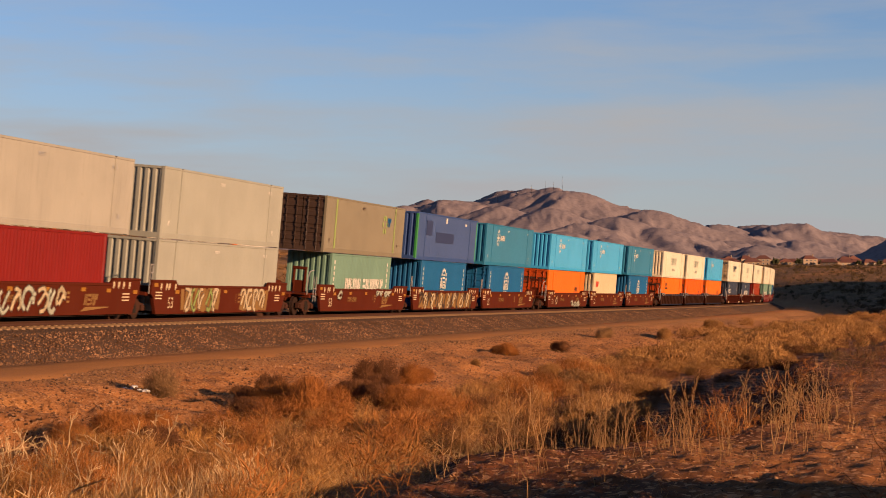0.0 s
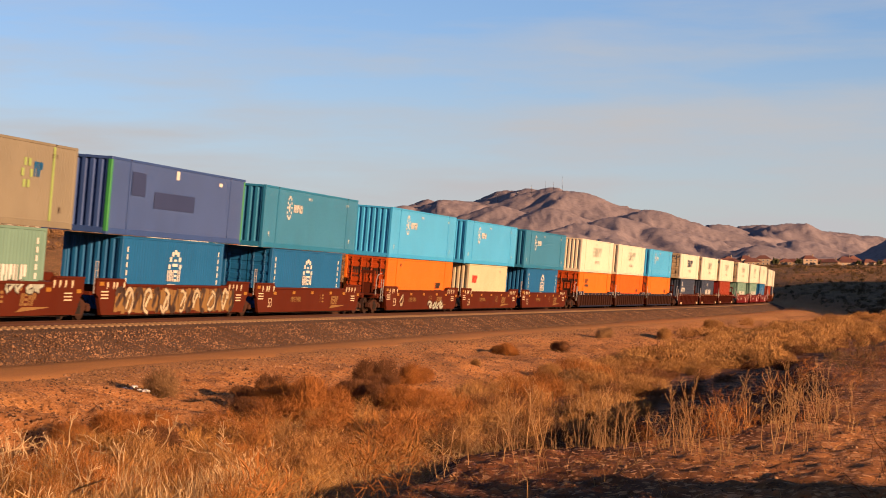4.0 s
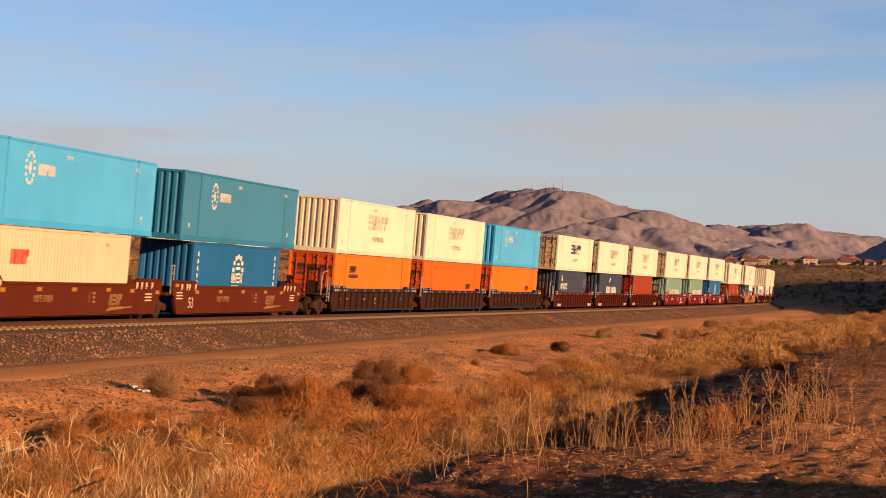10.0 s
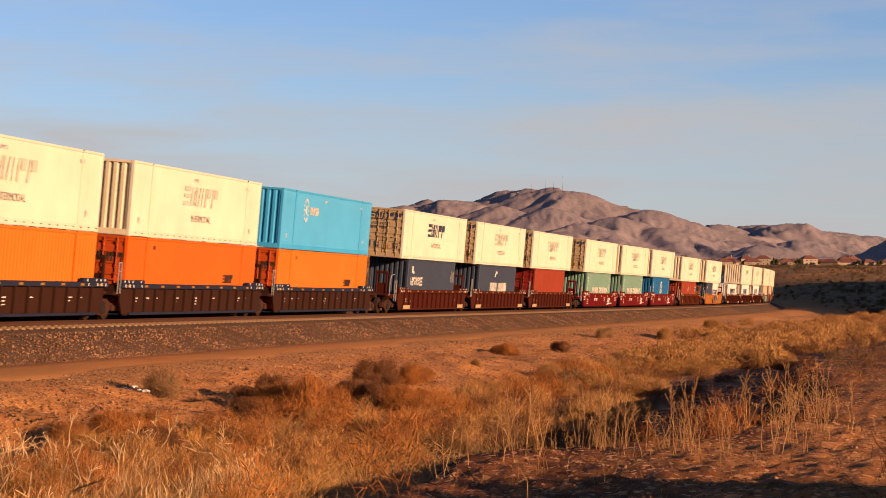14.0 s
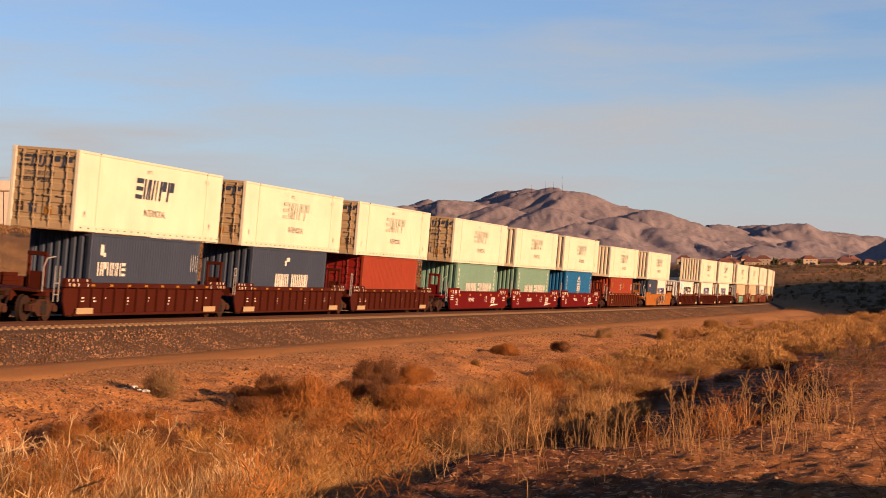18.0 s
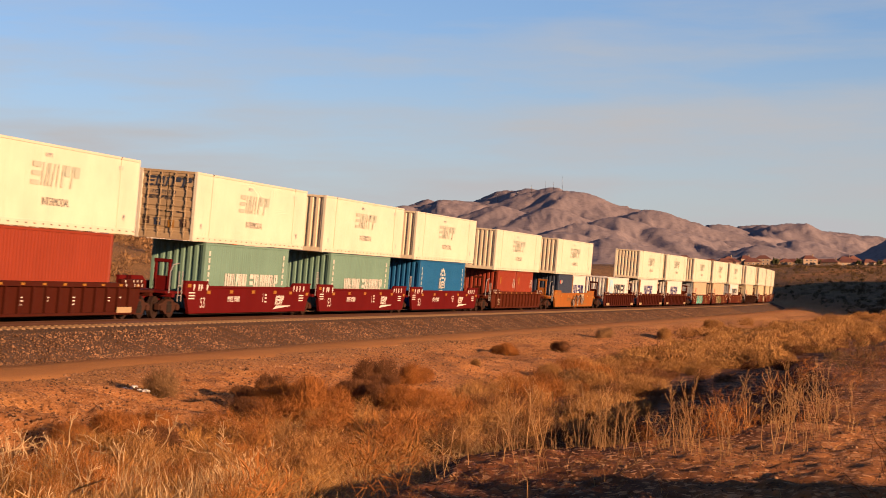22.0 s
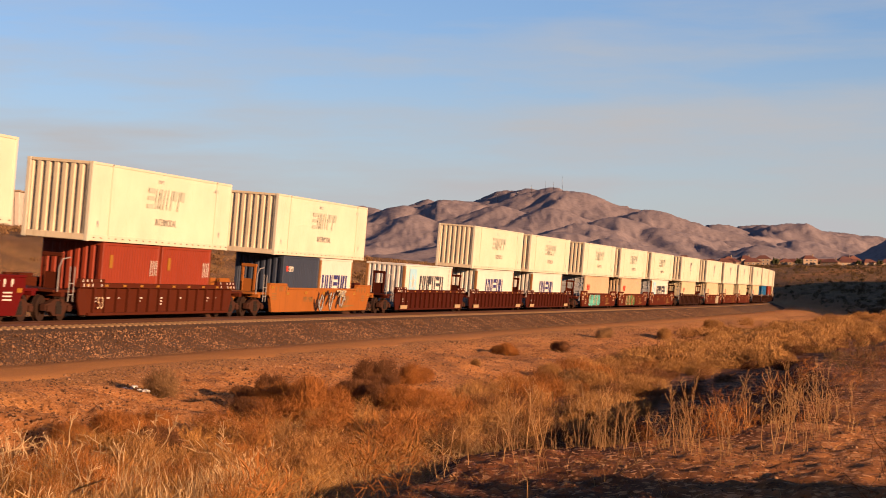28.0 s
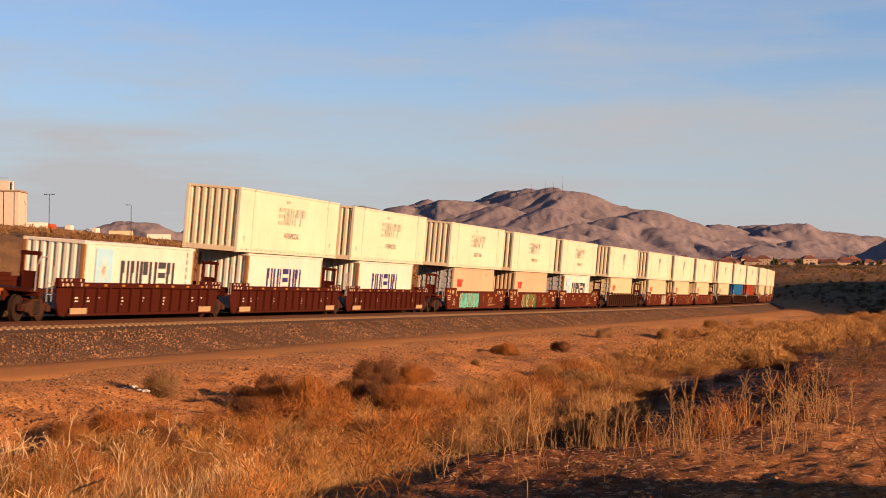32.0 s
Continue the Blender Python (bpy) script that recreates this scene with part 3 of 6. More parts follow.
def container(paint_key, length, end="front", high=2.9, end_key=None, logo="", label="", name="shipping_container", post_key=None, ribs=False):
    """A steel freight container: origin under its middle, the camera's side at -y, the near end at -x."""
    wide = 2.59 if length > 14 else 2.438
    if paint_key == "cream" and not end_key:
        end_key = "cream_end"
    mat, emat = colour(paint_key), colour(end_key or paint_key)
    root = new(name)
    long53 = length > 14
    lo = 0.24 if long53 else 0.16
    hi = high - 0.10
    hx, hy = length / 2, wide / 2
    key = (paint_key, length, high, ribs)

    def wall():
        fine = long53 and not ribs
        g = wave_wall(length - 0.3, lo, hi, 0.13 if fine else 0.278, 0.010 if fine else 0.022 if ribs else 0.014, 0.72 if fine else 0.5)
        return turned(g, Matrix.Translation((0, -hy + 0.018, 0))).mesh("side_wall", mat)
    part("side_wall", cached(("wall", *key), wall), mat, root)
    far = part("side_wall", cached(("wall", *key), wall), mat, root)
    far.matrix_basis = pose(0, 0, 0, 0, 0, 180)
    part("roof", cached(("roof", *key), lambda: Geo().box(-hx + 0.05, hx - 0.05, -hy + 0.05, hy - 0.05, high - 0.06, high - 0.02).mesh("roof", mat)), mat, root)
    part("floor", cached(("floor", *key), lambda: Geo().box(-hx + 0.05, hx - 0.05, -hy + 0.05, hy - 0.05, 0.06, lo).mesh("floor", M["dark_steel"])), M["dark_steel"], root)

    def rails(z0, z1, out):
        return lambda: Geo().box(-hx + 0.16, hx - 0.16, -hy - out, -hy + 0.06, z0, z1, 0.012).box(-hx + 0.16, hx - 0.16, hy - 0.06, hy + out, z0, z1, 0.012).mesh("rail", mat)
    part("bottom_rail", cached(("brail", *key), rails(0.02, lo, 0.0)), mat, root)
    part("top_rail", cached(("trail", *key), rails(hi, high - 0.005, 0.0)), mat, root)
    pm = colour(post_key) if post_key else mat
    post = cached(("post", post_key, *key), lambda: Geo().box(-0.08, 0.08, -0.08, 0.08, 0.1, high - 0.1, 0.015).mesh("corner_post", pm))
    cast = cached(("cast", paint_key), lambda: Geo().box(-0.089, 0.089, -0.081, 0.081, 0, 0.118, 0.01).mesh("corner_casting", mat))
    dark_cast = cached(("dark_cast",), lambda: Geo().box(-0.07, 0.07, -0.081, 0.081, 0, 0.1, 0.01).mesh("corner_casting", M["dark_steel"]))
    for sx in (-1, 1):
        for sy in (-1, 1):
            ob = part("corner_post", post, pm, root)
            ob.matrix_basis = pose(sx * (hx - 0.08), sy * (hy - 0.08), 0)
            for z in (0.0, high - 0.118):
                ob = part("corner_casting", cast, mat, root)
                ob.matrix_basis = pose(sx * (hx - 0.087), sy * (hy - 0.079), z)
    if long53:
        rib = cached(("rib", *key), lambda: Geo().box(-0.035, 0.035, -0.022, 0.02, 0.05, high - 0.05, 0.008).mesh("stacking_post", mat))
        for sx in (-1, 1):
            for sy in (-1, 1):
                ob = part("stacking_post", rib, mat, root)
                ob.matrix_basis = pose(sx * 5.82, sy * (hy - 0.004), 0)
                ob = part("corner_casting", dark_cast, mat, root)
                ob.matrix_basis = pose(sx * 5.82, sy * (hy - 0.075), high - 0.112)

    def front():
        g = wave_wall(wide - 0.32, lo, hi, 0.31, 0.06, 0.42)
        return turned(g, pose(-hx + 0.03, 0, 0, 0, 0, -90)).mesh("front_wall", emat)

    for name_, z0, z1 in (("end_sill", 0.02, lo + 0.01), ("end_header", hi - 0.02, high - 0.01)):
        bar = cached((name_, end_key, *key), lambda: Geo().box(-hx + 0.005, -hx + 0.075, -hy + 0.16, hy - 0.16, z0, z1, 0.01).mesh(name_, emat))
        for side in (0, 180):
            part(name_, bar, emat, root).matrix_basis = pose(0, 0, 0, 0, 0, side)

    def leaf():
        g = wave_wall(hi - lo, 0.02, hy - 0.17, (hi - lo) / 6, 0.03, 0.55)
        m = Matrix(((0, 1, 0, -hx + 0.03), (0, 0, 1, 0), (1, 0, 0, (lo + hi) / 2), (0, 0, 0, 1)))
        return turned(g, m).mesh("door", emat)

    def bar_set(y):
        g = Geo().tube((-hx - 0.005, y, 0.1), (-hx - 0.005, y, high - 0.1), 0.022, 6)
        for z in (0.35, 0.75, high * 0.5, high - 0.6, high - 0.25):
            g.box(-hx - 0.025, -hx + 0.03, y - 0.06, y + 0.06, z - 0.03, z + 0.03)
        g.box(-hx - 0.04, -hx - 0.02, y - 0.25, y, 1.18, 1.24)
        return g.mesh("locking_bar", emat)

    for side, kind in ((0, end), (180, "doors" if end == "front" else "front")):
        turn = pose(0, 0, 0, 0, 0, side)
        if kind == "front":
            ob = part("front_wall", cached(("front", end_key, *key), front), emat, root)
            ob.matrix_basis = turn
        else:
            for flip in (0, 1):
                m = turn @ (Matrix.Diagonal((1, -1, 1, 1)) if flip else Matrix.Identity(4))
                door = part("door", cached(("leaf", end_key, *key), leaf), emat, root)
                door.matrix_basis = m
                for y in (0.3, 0.85):
                    part("locking_bar", cached(("bar", y, end_key, *key), lambda: bar_set(y)), emat, door)
    if end == "doors" and paint_key == "cream":
        def door_sign(rows, y0, z, size, wide, k):
            return turned(bars(rows, y0, z, size, 0, 0.2, wide), pose(-hx + 0.022, 0, 0, 0, 0, -90)).mesh("logo", M["black"] if k else colour("slate"))
        for k, (rows, y0, z, size, wide) in enumerate((("sw", -1.0, 2.62, 0.42, 1.35), ("ee", 0.12, 2.62, 0.42, 1.5), ("inson no", -0.75, 2.05, 0.15, 1.4), ("nso eso", -0.95, 1.82, 0.16, 1.5))):
            tagged(part("logo" if k < 2 else "marking", cached(("dsign", k), lambda: door_sign(rows, y0, z, size, wide, k > 1)), None, root), kind="stuff")
        for y0, z, key2 in ((-0.85, 0.75, "dark_brown"), (-0.35, 0.72, "slate"), (0.25, 0.65, "yellow"), (0.8, 0.72, "dark_brown")):
            m2 = M[key2] if key2 in M else colour(key2)
            part("placard", cached(("placard", y0), lambda: Geo().box(-hx + 0.012, -hx + 0.02, -y0 - 0.15, -y0 + 0.13, z - 0.15, z + 0.17).mesh("placard", m2)), m2, root)
    if end == "doors" and paint_key in ("orange", "deep_orange"):
        for k, (rows, y0, z, size) in enumerate((("sonneioen", -1.02, 2.25, 0.36), ("nenienn", -0.9, 1.78, 0.12))):
            mk = cached(("osign", k, length), lambda: turned(bars(rows, y0, z, size, 0, 0.1), pose(-hx + 0.022, 0, 0, 0, 0, -90)).mesh("marking", colour("dark_brown")))
            tagged(part("marking", mk, None, root), kind="stuff")
    face = -hy - 0.004
    if logo:
        LOGOS[logo](root, face, hx, high)
    tagged(root, label, "container")
    return root


def logo_part(root, name, geo, key, label=""):
    ob = part(name, geo, colour(key) if key in COLOURS else M[key], root, label)
    tagged(ob, kind="stuff" if name in ("marking", "rail_slot", "logo") else "")


def small_marks(root, face, hx, high, key):
    g = bars("niese s", -1.1, high - 0.32, 0.13, face, 0)
    h = bars("en os", hx - 2.2, high - 0.35, 0.14, face, 0)
    h2 = bars("ei", -hx + 0.75, 0.75, 0.22, face, 0)
    h3 = bars("ei", hx - 1.35, 0.75, 0.22, face, 0)
    for q in (h, h2, h3):
        g.poly(q.v, q.f)
    logo_part(root, "marking", g, key)


def big_mark(root, face, hx, high, main="ghost"):
    logo_part(root, "logo", bars("swiee", -2.2, 2.24, 0.79, face, 0.16, 1.42), main, "faded slanted block lettering shape")
    word = part("marking", cached(("service_word",), lambda: text_mesh("INTERMODAL", 0.38, colour("faint"))), None, root, "worn grey painted word INTERMODAL")
    word.matrix_basis = pose(-1.15, face, 0.80, 90, 0, 0)
    small_marks(root, face, hx, high, "grey")
    g = Geo()
    for i in range(22):
        g.box(-hx + 0.5 + i * 0.7, -hx + 0.66 + i * 0.7, face, face + 0.01, 0.12, 0.16)
    logo_part(root, "rail_slot", g, "dark_brown")


def roundel(root, face, hx, high):
    g = Geo()
    for i in range(14):
        a = 2 * math.pi * i / 14
        g.box(-4.1 + 0.34 * math.cos(a), -3.99 + 0.34 * math.cos(a), face, face + 0.01, high - 0.98 + 0.52 * math.sin(a), high - 0.86 + 0.52 * math.sin(a))
    g.box(-4.1, -3.98, face, face + 0.01, high - 1.12, high - 0.72).box(-4.22, -4.14, face, face + 0.01, high - 1.0, high - 0.86)
    t = bars("  oneoo", -3.75, high - 0.74, 0.38, face, 0)
    g.poly(t.v, t.f)
    logo_part(root, "logo", g, "white", "white ring and block lettering shape")
    small_marks(root, face, hx, high, "white")


def arch(root, face, hx, high):
    g = Geo()
    for k in range(7):
        a = radians(6 + 28 * k)
        g.box(-0.05 + 0.62 * math.cos(a) - 0.12, -0.05 + 0.62 * math.cos(a) + 0.12, face, face + 0.01, 1.72 + 0.66 * math.sin(a) - 0.09, 1.72 + 0.66 * math.sin(a) + 0.1)
    g.box(-0.35, 0.25, face, face + 0.01, 1.80, 1.92).box(-0.2, 0.1, face, face + 0.01, 2.0, 2.1)
    for t in (bars("ooso", -0.85, 1.66, 0.46, face, 0, 1.1), bars("esnino", -0.8, 1.10, 0.24, face, 0)):
        g.poly(t.v, t.f)
    for x in (-hx + 0.5, hx - 0.7):
        for k in range(5):
            g.box(x, x + 0.12, face, face + 0.01, 2.3 - 0.3 * k, 2.5 - 0.3 * k)
    logo_part(root, "logo", g, "white", "white arch and block lettering shape")


def long_word(root, face, hx, high):
    g = bars("oninw sninnnie", -3.1, 1.62, 0.8, face, 0)
    for x in (-hx + 0.45, hx - 0.8):
        for k in range(5):
            g.box(x, x + 0.16, face, face + 0.01, 2.35 - 0.3 * k, 2.55 - 0.3 * k)
    logo_part(root, "logo", g, "white", "white block lettering shape")


def block_sign(root, face, hx, high):
    logo_part(root, "logo", bars("sonne", hx - 4.3, 1.55, 0.36, face, 0.1), "dark_brown", "dark block lettering shape")
    logo_part(root, "marking", Geo().box(hx - 4.3, hx - 2.6, face, face + 0.01, 0.9, 1.1), "dark_brown")
    logo_part(root, "marking", bars("inoi", -hx + 2.6, high - 0.3, 0.16, face, 0), "dark_brown")


def top_sign(root, face, hx, high):
    logo_part(root, "logo", bars("sonne", -hx + 2.6, high - 0.6, 0.36, face, 0.1), "dark_brown", "dark block lettering shape")
    logo_part(root, "marking", Geo().box(-hx + 2.6, -hx + 4.3, face, face + 0.01, high - 1.25, high - 1.05), "dark_brown")


def red_mark(root, face, hx, high):
    logo_part(root, "logo", bars("oooe", -hx + 1.0, high - 0.75, 0.5, face, 0), "logo_red", "red block lettering shape")
    logo_part(root, "marking", bars("nies", hx - 2.4, high - 0.35, 0.14, face, 0), "grey")


def star_mark(root, face, hx, high):
    logo_part(root, "logo_panel", Geo().box(-hx + 1.1, -hx + 2.7, face, face + 0.008, 0.9, 2.35), "pale_blue", "pale blue square")
    g = Geo()
    for k in range(7):
        a = 2 * math.pi * k / 7 + 0.3
        c, s_ = math.cos(a), math.sin(a)
        x, z = -hx + 1.9, 1.55
        g.poly([(x + 0.62 * c, face - 0.004, z + 0.62 * s_), (x - 0.14 * s_, face - 0.004, z + 0.14 * c), (x + 0.14 * s_, face - 0.004, z - 0.14 * c)], [(0, 1, 2)])
    logo_part(root, "logo_star", g, "white")
    logo_part(root, "logo", bars("nneosn", -hx + 3.6, 1.95, 1.05, face, 0.0, 1.25), "black", "black block lettering shape")
    g = Geo()
    for k in range(5):
        g.box(hx - 0.9, hx - 0.75, face, face + 0.01, 2.2 - 0.3 * k, 2.4 - 0.3 * k)
    logo_part(root, "marking", g, "grey")


def navy_word(root, face, hx, high):
    logo_part(root, "logo", bars("noison", -3.0, 1.95, 1.05, face, 0.0, 1.25), "ink", "dark blue block lettering shape")


def navy_short(root, face, hx, high):
    logo_part(root, "logo", bars("noison", -2.5, 1.75, 0.9, face, 0.0, 1.25), "ink", "dark blue block lettering shape")


def white_word(root, face, hx, high):
    logo_part(root, "logo", bars("oeonns", -hx + 0.7, 1.85, 0.5, face, 0.0, 1.25), "white", "white block lettering shape")
    logo_part(root, "logo_mark", Geo().box(-hx + 0.9, -hx + 1.2, face, face + 0.01, 2.1, 2.5, 0.004).box(-hx + 1.2, -hx + 1.4, face, face + 0.01, 2.05, 2.2), "white")
    logo_part(root, "marking", bars("iiii", hx - 1.0, 2.3, 0.7, face, 0.0), "grey")


def low_word(root, face, hx, high):
    logo_part(root, "logo", bars("owo ooow", -2.3, 1.7, 0.8, face, 0.0, 1.0), "white", "white block lettering shape")
    logo_part(root, "logo_mark", Geo().box(-1.0, -0.75, face, face + 0.01, 2.1, 2.35).box(-0.75, -0.3, face, face + 0.01, 2.3, 2.5), "white")


def corner_word(root, face, hx, high):
    logo_part(root, "logo", Geo().box(-hx + 0.5, -hx + 0.75, face, face + 0.01, high - 0.75, high - 0.5), "logo_red")
    logo_part(root, "marking", bars("soeo", -hx + 0.85, high - 0.5, 0.25, face, 0.0), "white")


def yellow_tag(root, face, hx, high):
    logo_part(root, "logo", Geo().box(-hx + 0.7, -hx + 1.0, face, face + 0.01, high - 0.95, high - 0.45), "yellow")
    logo_part(root, "marking", bars("iiii", hx - 0.9, 2.0, 0.6, face, 0.0), "white")


def plain_marks(root, face, hx, high):
    small_marks(root, face, hx, high, "grey")


def white_marks(root, face, hx, high):
    small_marks(root, face, hx, high, "white")


def lime_posts(root, face, hx, high):
    for x0, x1 in ((-6.08, -5.78), (5.6, 5.85)):
        logo_part(root, "stripe", Geo().box(x0, x1, face, face + 0.006, 0.25, high - 0.1), "lime", "lime green painted stripe")
    g = Geo()
    for k in range(6):
        a = 2 * math.pi * k / 6
        g.box(3.55 + 0.35 * math.cos(a) - 0.1, 3.55 + 0.35 * math.cos(a) + 0.1, face, face + 0.01, high - 1.1 + 0.42 * math.sin(a) - 0.13, high - 1.1 + 0.42 * math.sin(a) + 0.13)
    logo_part(root, "logo", g, "lime", "lime green leaf ring")
    logo_part(root, "logo_word", bars("ne", 4.1, high - 0.7, 0.5, face, 0.0), "blue")
    small_marks(root, face, hx, high, "dark_brown")


def overpaint(root, face, hx, high):
    logo_part(root, "patch", Geo().box(-5.6, -4.2, face, face + 0.006, high - 1.35, high - 0.45), "ghost_blue", "darker overpainted patch")
    logo_part(root, "patch", Geo().box(-3.2, 1.4, face, face + 0.006, high - 1.75, high - 1.1), "ghost_blue")
    logo_part(root, "marking", Geo().box(-0.9, -0.55, face, face + 0.01, high - 0.5, high - 0.15).box(4.3, 4.7, face, face + 0.01, high - 0.5, high - 0.35), "white")


def short_mark(root, face, hx, high):
    logo_part(root, "logo", bars("ee", -0.7, high - 0.6, 0.85, face, 0.2), "grey", "grey block lettering shape")
    logo_part(root, "logo", Geo().box(-0.6, 0.4, face, face + 0.01, high - 1.62, high - 1.5), "grey")
    logo_part(root, "marking", bars("neno", -0.5, high - 1.85, 0.22, face, 0), "ghost")


def bold_mark(root, face, hx, high):
    big_mark(root, face, hx, high, "slate")


LOGOS = {"big": big_mark, "bold": bold_mark, "roundel": roundel, "arch": arch, "long": long_word, "block": block_sign, "topsign": top_sign,
         "redmark": red_mark, "star": star_mark, "navy": navy_word, "navy_short": navy_short, "emblem": white_word, "low": low_word,
         "corner": corner_word, "tag": yellow_tag, "plain": plain_marks, "whitemarks": white_marks, "lime": lime_posts, "overpaint": overpaint, "short": short_mark}

# ---- well cars ----
HALF = 9.33     # from a unit's middle to its trucks
FLOOR = 0.34    # well floor above the rail


def text_mesh(words, size, material):
    cu = bpy.data.curves.new("lettering", "FONT")
    cu.body, cu.size = words, size
    ob = bpy.data.objects.new("lettering", cu)
    me = bpy.data.meshes.new_from_object(ob)
    bpy.data.objects.remove(ob)
    me.materials.clear()
    me.materials.append(material)
    return me


def well_car(style, key, marks="", ends=(1, 1), label="", chord_key=None, number_key="white", sign_key="white"):
    """One unit of an articulated well car; origin on the track's middle at rail height. ends: 1 where a coupler platform is."""
    root = new("well_car")
    mat = colour(key)
    cm = colour(chord_key) if chord_key else mat
    ribbed = style == "ribbed"
    top = 1.42
    face = -1.53
    for sy in (-1, 1):
        def sill():
            out = [(-8.75, 1.62), (-8.75, 1.05), (-8.5, 0.90), (-8.12, 0.26), (8.12, 0.26), (8.5, 0.90), (8.75, 1.05), (8.75, 1.62),
                   (6.15, 1.62), (5.85, top), (-5.85, top), (-6.15, 1.62)]
            if ribbed:
                out = [(-8.45, 1.28), (-8.45, 0.75), (-8.15, 0.26), (8.15, 0.26), (8.45, 0.75), (8.45, 1.28)]
            return Geo().prism(out, -1.43 if ribbed else face, -1.37 if ribbed else -1.40).mesh("side_sill", mat)
        ob = part("side_sill", cached(("sill", style, key), sill), mat, root)
        if sy > 0:
            ob.matrix_basis = pose(0, 0, 0, 0, 0, 180)

        def chord():
            if ribbed:
                g = Geo().box(-8.6, 8.6, face - 0.02, -1.36, 1.26, 1.44, 0.012)
                for x in (-7.4, 7.4):
                    g.box(x - 1.15, x + 1.15, face + 0.01, -1.36, 1.44, 1.58, 0.012)
                return g.box(-7.6, 7.6, face - 0.01, -1.40, 0.24, 0.34, 0.01).mesh("top_chord", cm)
            g = Geo().box(-5.9, 5.9, face - 0.035, face, top - 0.09, top, 0.008)
            for x in (-7.45, 7.45):
                g.box(x - 1.3, x + 1.3, face - 0.035, face, 1.54, 1.62, 0.008)
            return g.mesh("top_chord", cm)
        ob = part("top_chord", cached(("chord", style, key, chord_key), chord), cm, root)
        if sy > 0:
            ob.matrix_basis = pose(0, 0, 0, 0, 0, 180)
    if ribbed:
        rib = cached(("stake", key), lambda: Geo().prism([(-0.07, 0.34), (0.07, 0.34), (0.055, 1.26), (-0.055, 1.26)], face, -1.425).mesh("side_stake", mat))
        for sy in (0, 180):
            for i in range(14):
                ob = part("side_stake", rib, mat, root)
                ob.matrix_basis = pose(0, 0, 0, 0, 0, sy) @ pose(-7.15 + i * 1.1, 0, 0)
    fl = cached(("well_floor",), lambda: (lambda g: [g.box(x - 0.25, x + 0.25, -1.40, 1.40, 0.2, FLOOR - 0.005) for x in (-6.0, -3.0, 0, 3.0, 6.0)]
                                          and g.box(-7.7, 7.7, -1.40, -1.12, 0.2, 0.3).box(-7.7, 7.7, 1.12, 1.40, 0.2, 0.3))(Geo()).mesh("well_floor", M["dark_steel"]))
    part("well_floor", fl, M["dark_steel"], root)
    for sx, coupler in ((-1, ends[0]), (1, ends[1])):
        turn = pose(0, 0, 0, 0, 0, 0 if sx < 0 else 180)

        def platform():
            g = Geo().box(-8.95, -8.2, -1.36, 1.36, 0.98, 1.12, 0.015)
            g.box(-9.6, -8.3, -0.45, 0.45, 0.72, 1.02, 0.02).box(-8.5, -8.25, -1.36, 1.36, 1.12, 1.36, 0.015)
            return g.mesh("end_platform", mat)

        def coupled():
            g = Geo().box(-10.35, -8.2, -1.30, 1.30, 1.06, 1.16, 0.015)
            g.box(-10.5, -8.3, -0.4, 0.4, 0.70, 1.06, 0.02).box(-9.9, -9.6, -1.42, 1.42, 0.92, 1.08, 0.015)
            return g.mesh("end_platform", mat)
        ob = part("end_platform", cached(("plat", key, coupler), coupled if coupler else platform), mat, root)
        ob.matrix_basis = turn
        stand = cached(("stand", key), lambda: Geo().box(-8.70, -8.58, -1.34, -1.22, 1.1, 2.45, 0.02).box(-8.70, -8.58, -0.74, -0.62, 1.1, 2.45, 0.02)
                       .box(-8.72, -8.56, -1.36, -0.60, 2.30, 2.45, 0.02).box(-8.66, -8.60, -1.24, -0.72, 1.1, 1.75, 0.01).mesh("brake_stand", mat))
        if ribbed or coupler:
            ob = part("brake_stand", stand, mat, root)
            ob.matrix_basis = turn @ pose(0.0, 0.55 if sx < 0 else 0.0, 0.0)
        if coupler:
            rail = cached(("hand_rail",), lambda: Geo().pipe([(-10.2, -1.38, 1.1), (-10.2, -1.38, 1.95), (-9.95, -1.38, 2.25), (-9.3, -1.38, 2.32)], 0.025)
                          .pipe([(-9.35, -1.44, 0.75), (-9.35, -1.44, 2.0)], 0.022).pipe([(-8.95, -1.44, 0.75), (-8.95, -1.44, 2.0)], 0.022)
                          .pipe([(-9.35, -1.44, 1.0), (-8.95, -1.44, 1.0)], 0.02).pipe([(-9.35, -1.44, 1.4), (-8.95, -1.44, 1.4)], 0.02).mesh("hand_rail", M["galv"]))
            ob = part("hand_rail", rail, M["galv"], root, "pale steel grab rails")
            ob.matrix_basis = turn
            cp = cached(("coupler",), lambda: Geo().box(-11.1, -10.4, -0.12, 0.12, 0.72, 0.98, 0.03).box(-11.25, -10.95, -0.2, 0.16, 0.68, 1.02, 0.05)
                        .pipe([(-10.5, -0.3, 0.85), (-10.8, -0.34, 0.55), (-11.15, -0.2, 0.5)], 0.03).mesh("coupler", M["dark_steel"]))
            ob = part("coupler", cp, M["dark_steel"], root)
            ob.matrix_basis = turn
        else:
            lad = cached(("ladder",), lambda: Geo().pipe([(-8.86, -1.46, 1.05), (-8.86, -1.46, 2.25)], 0.02).pipe([(-8.60, -1.46, 1.05), (-8.60, -1.46, 2.25)], 0.02)
                         .pipe([(-8.86, -1.46, 1.9), (-8.60, -1.46, 1.9)], 0.018).pipe([(-8.86, -1.46, 2.22), (-8.60, -1.46, 2.22)], 0.018).mesh("ladder", M["galv"]))
            ob = part("ladder", lad, M["galv"], root, "pale steel grab irons")
            ob.matrix_basis = turn
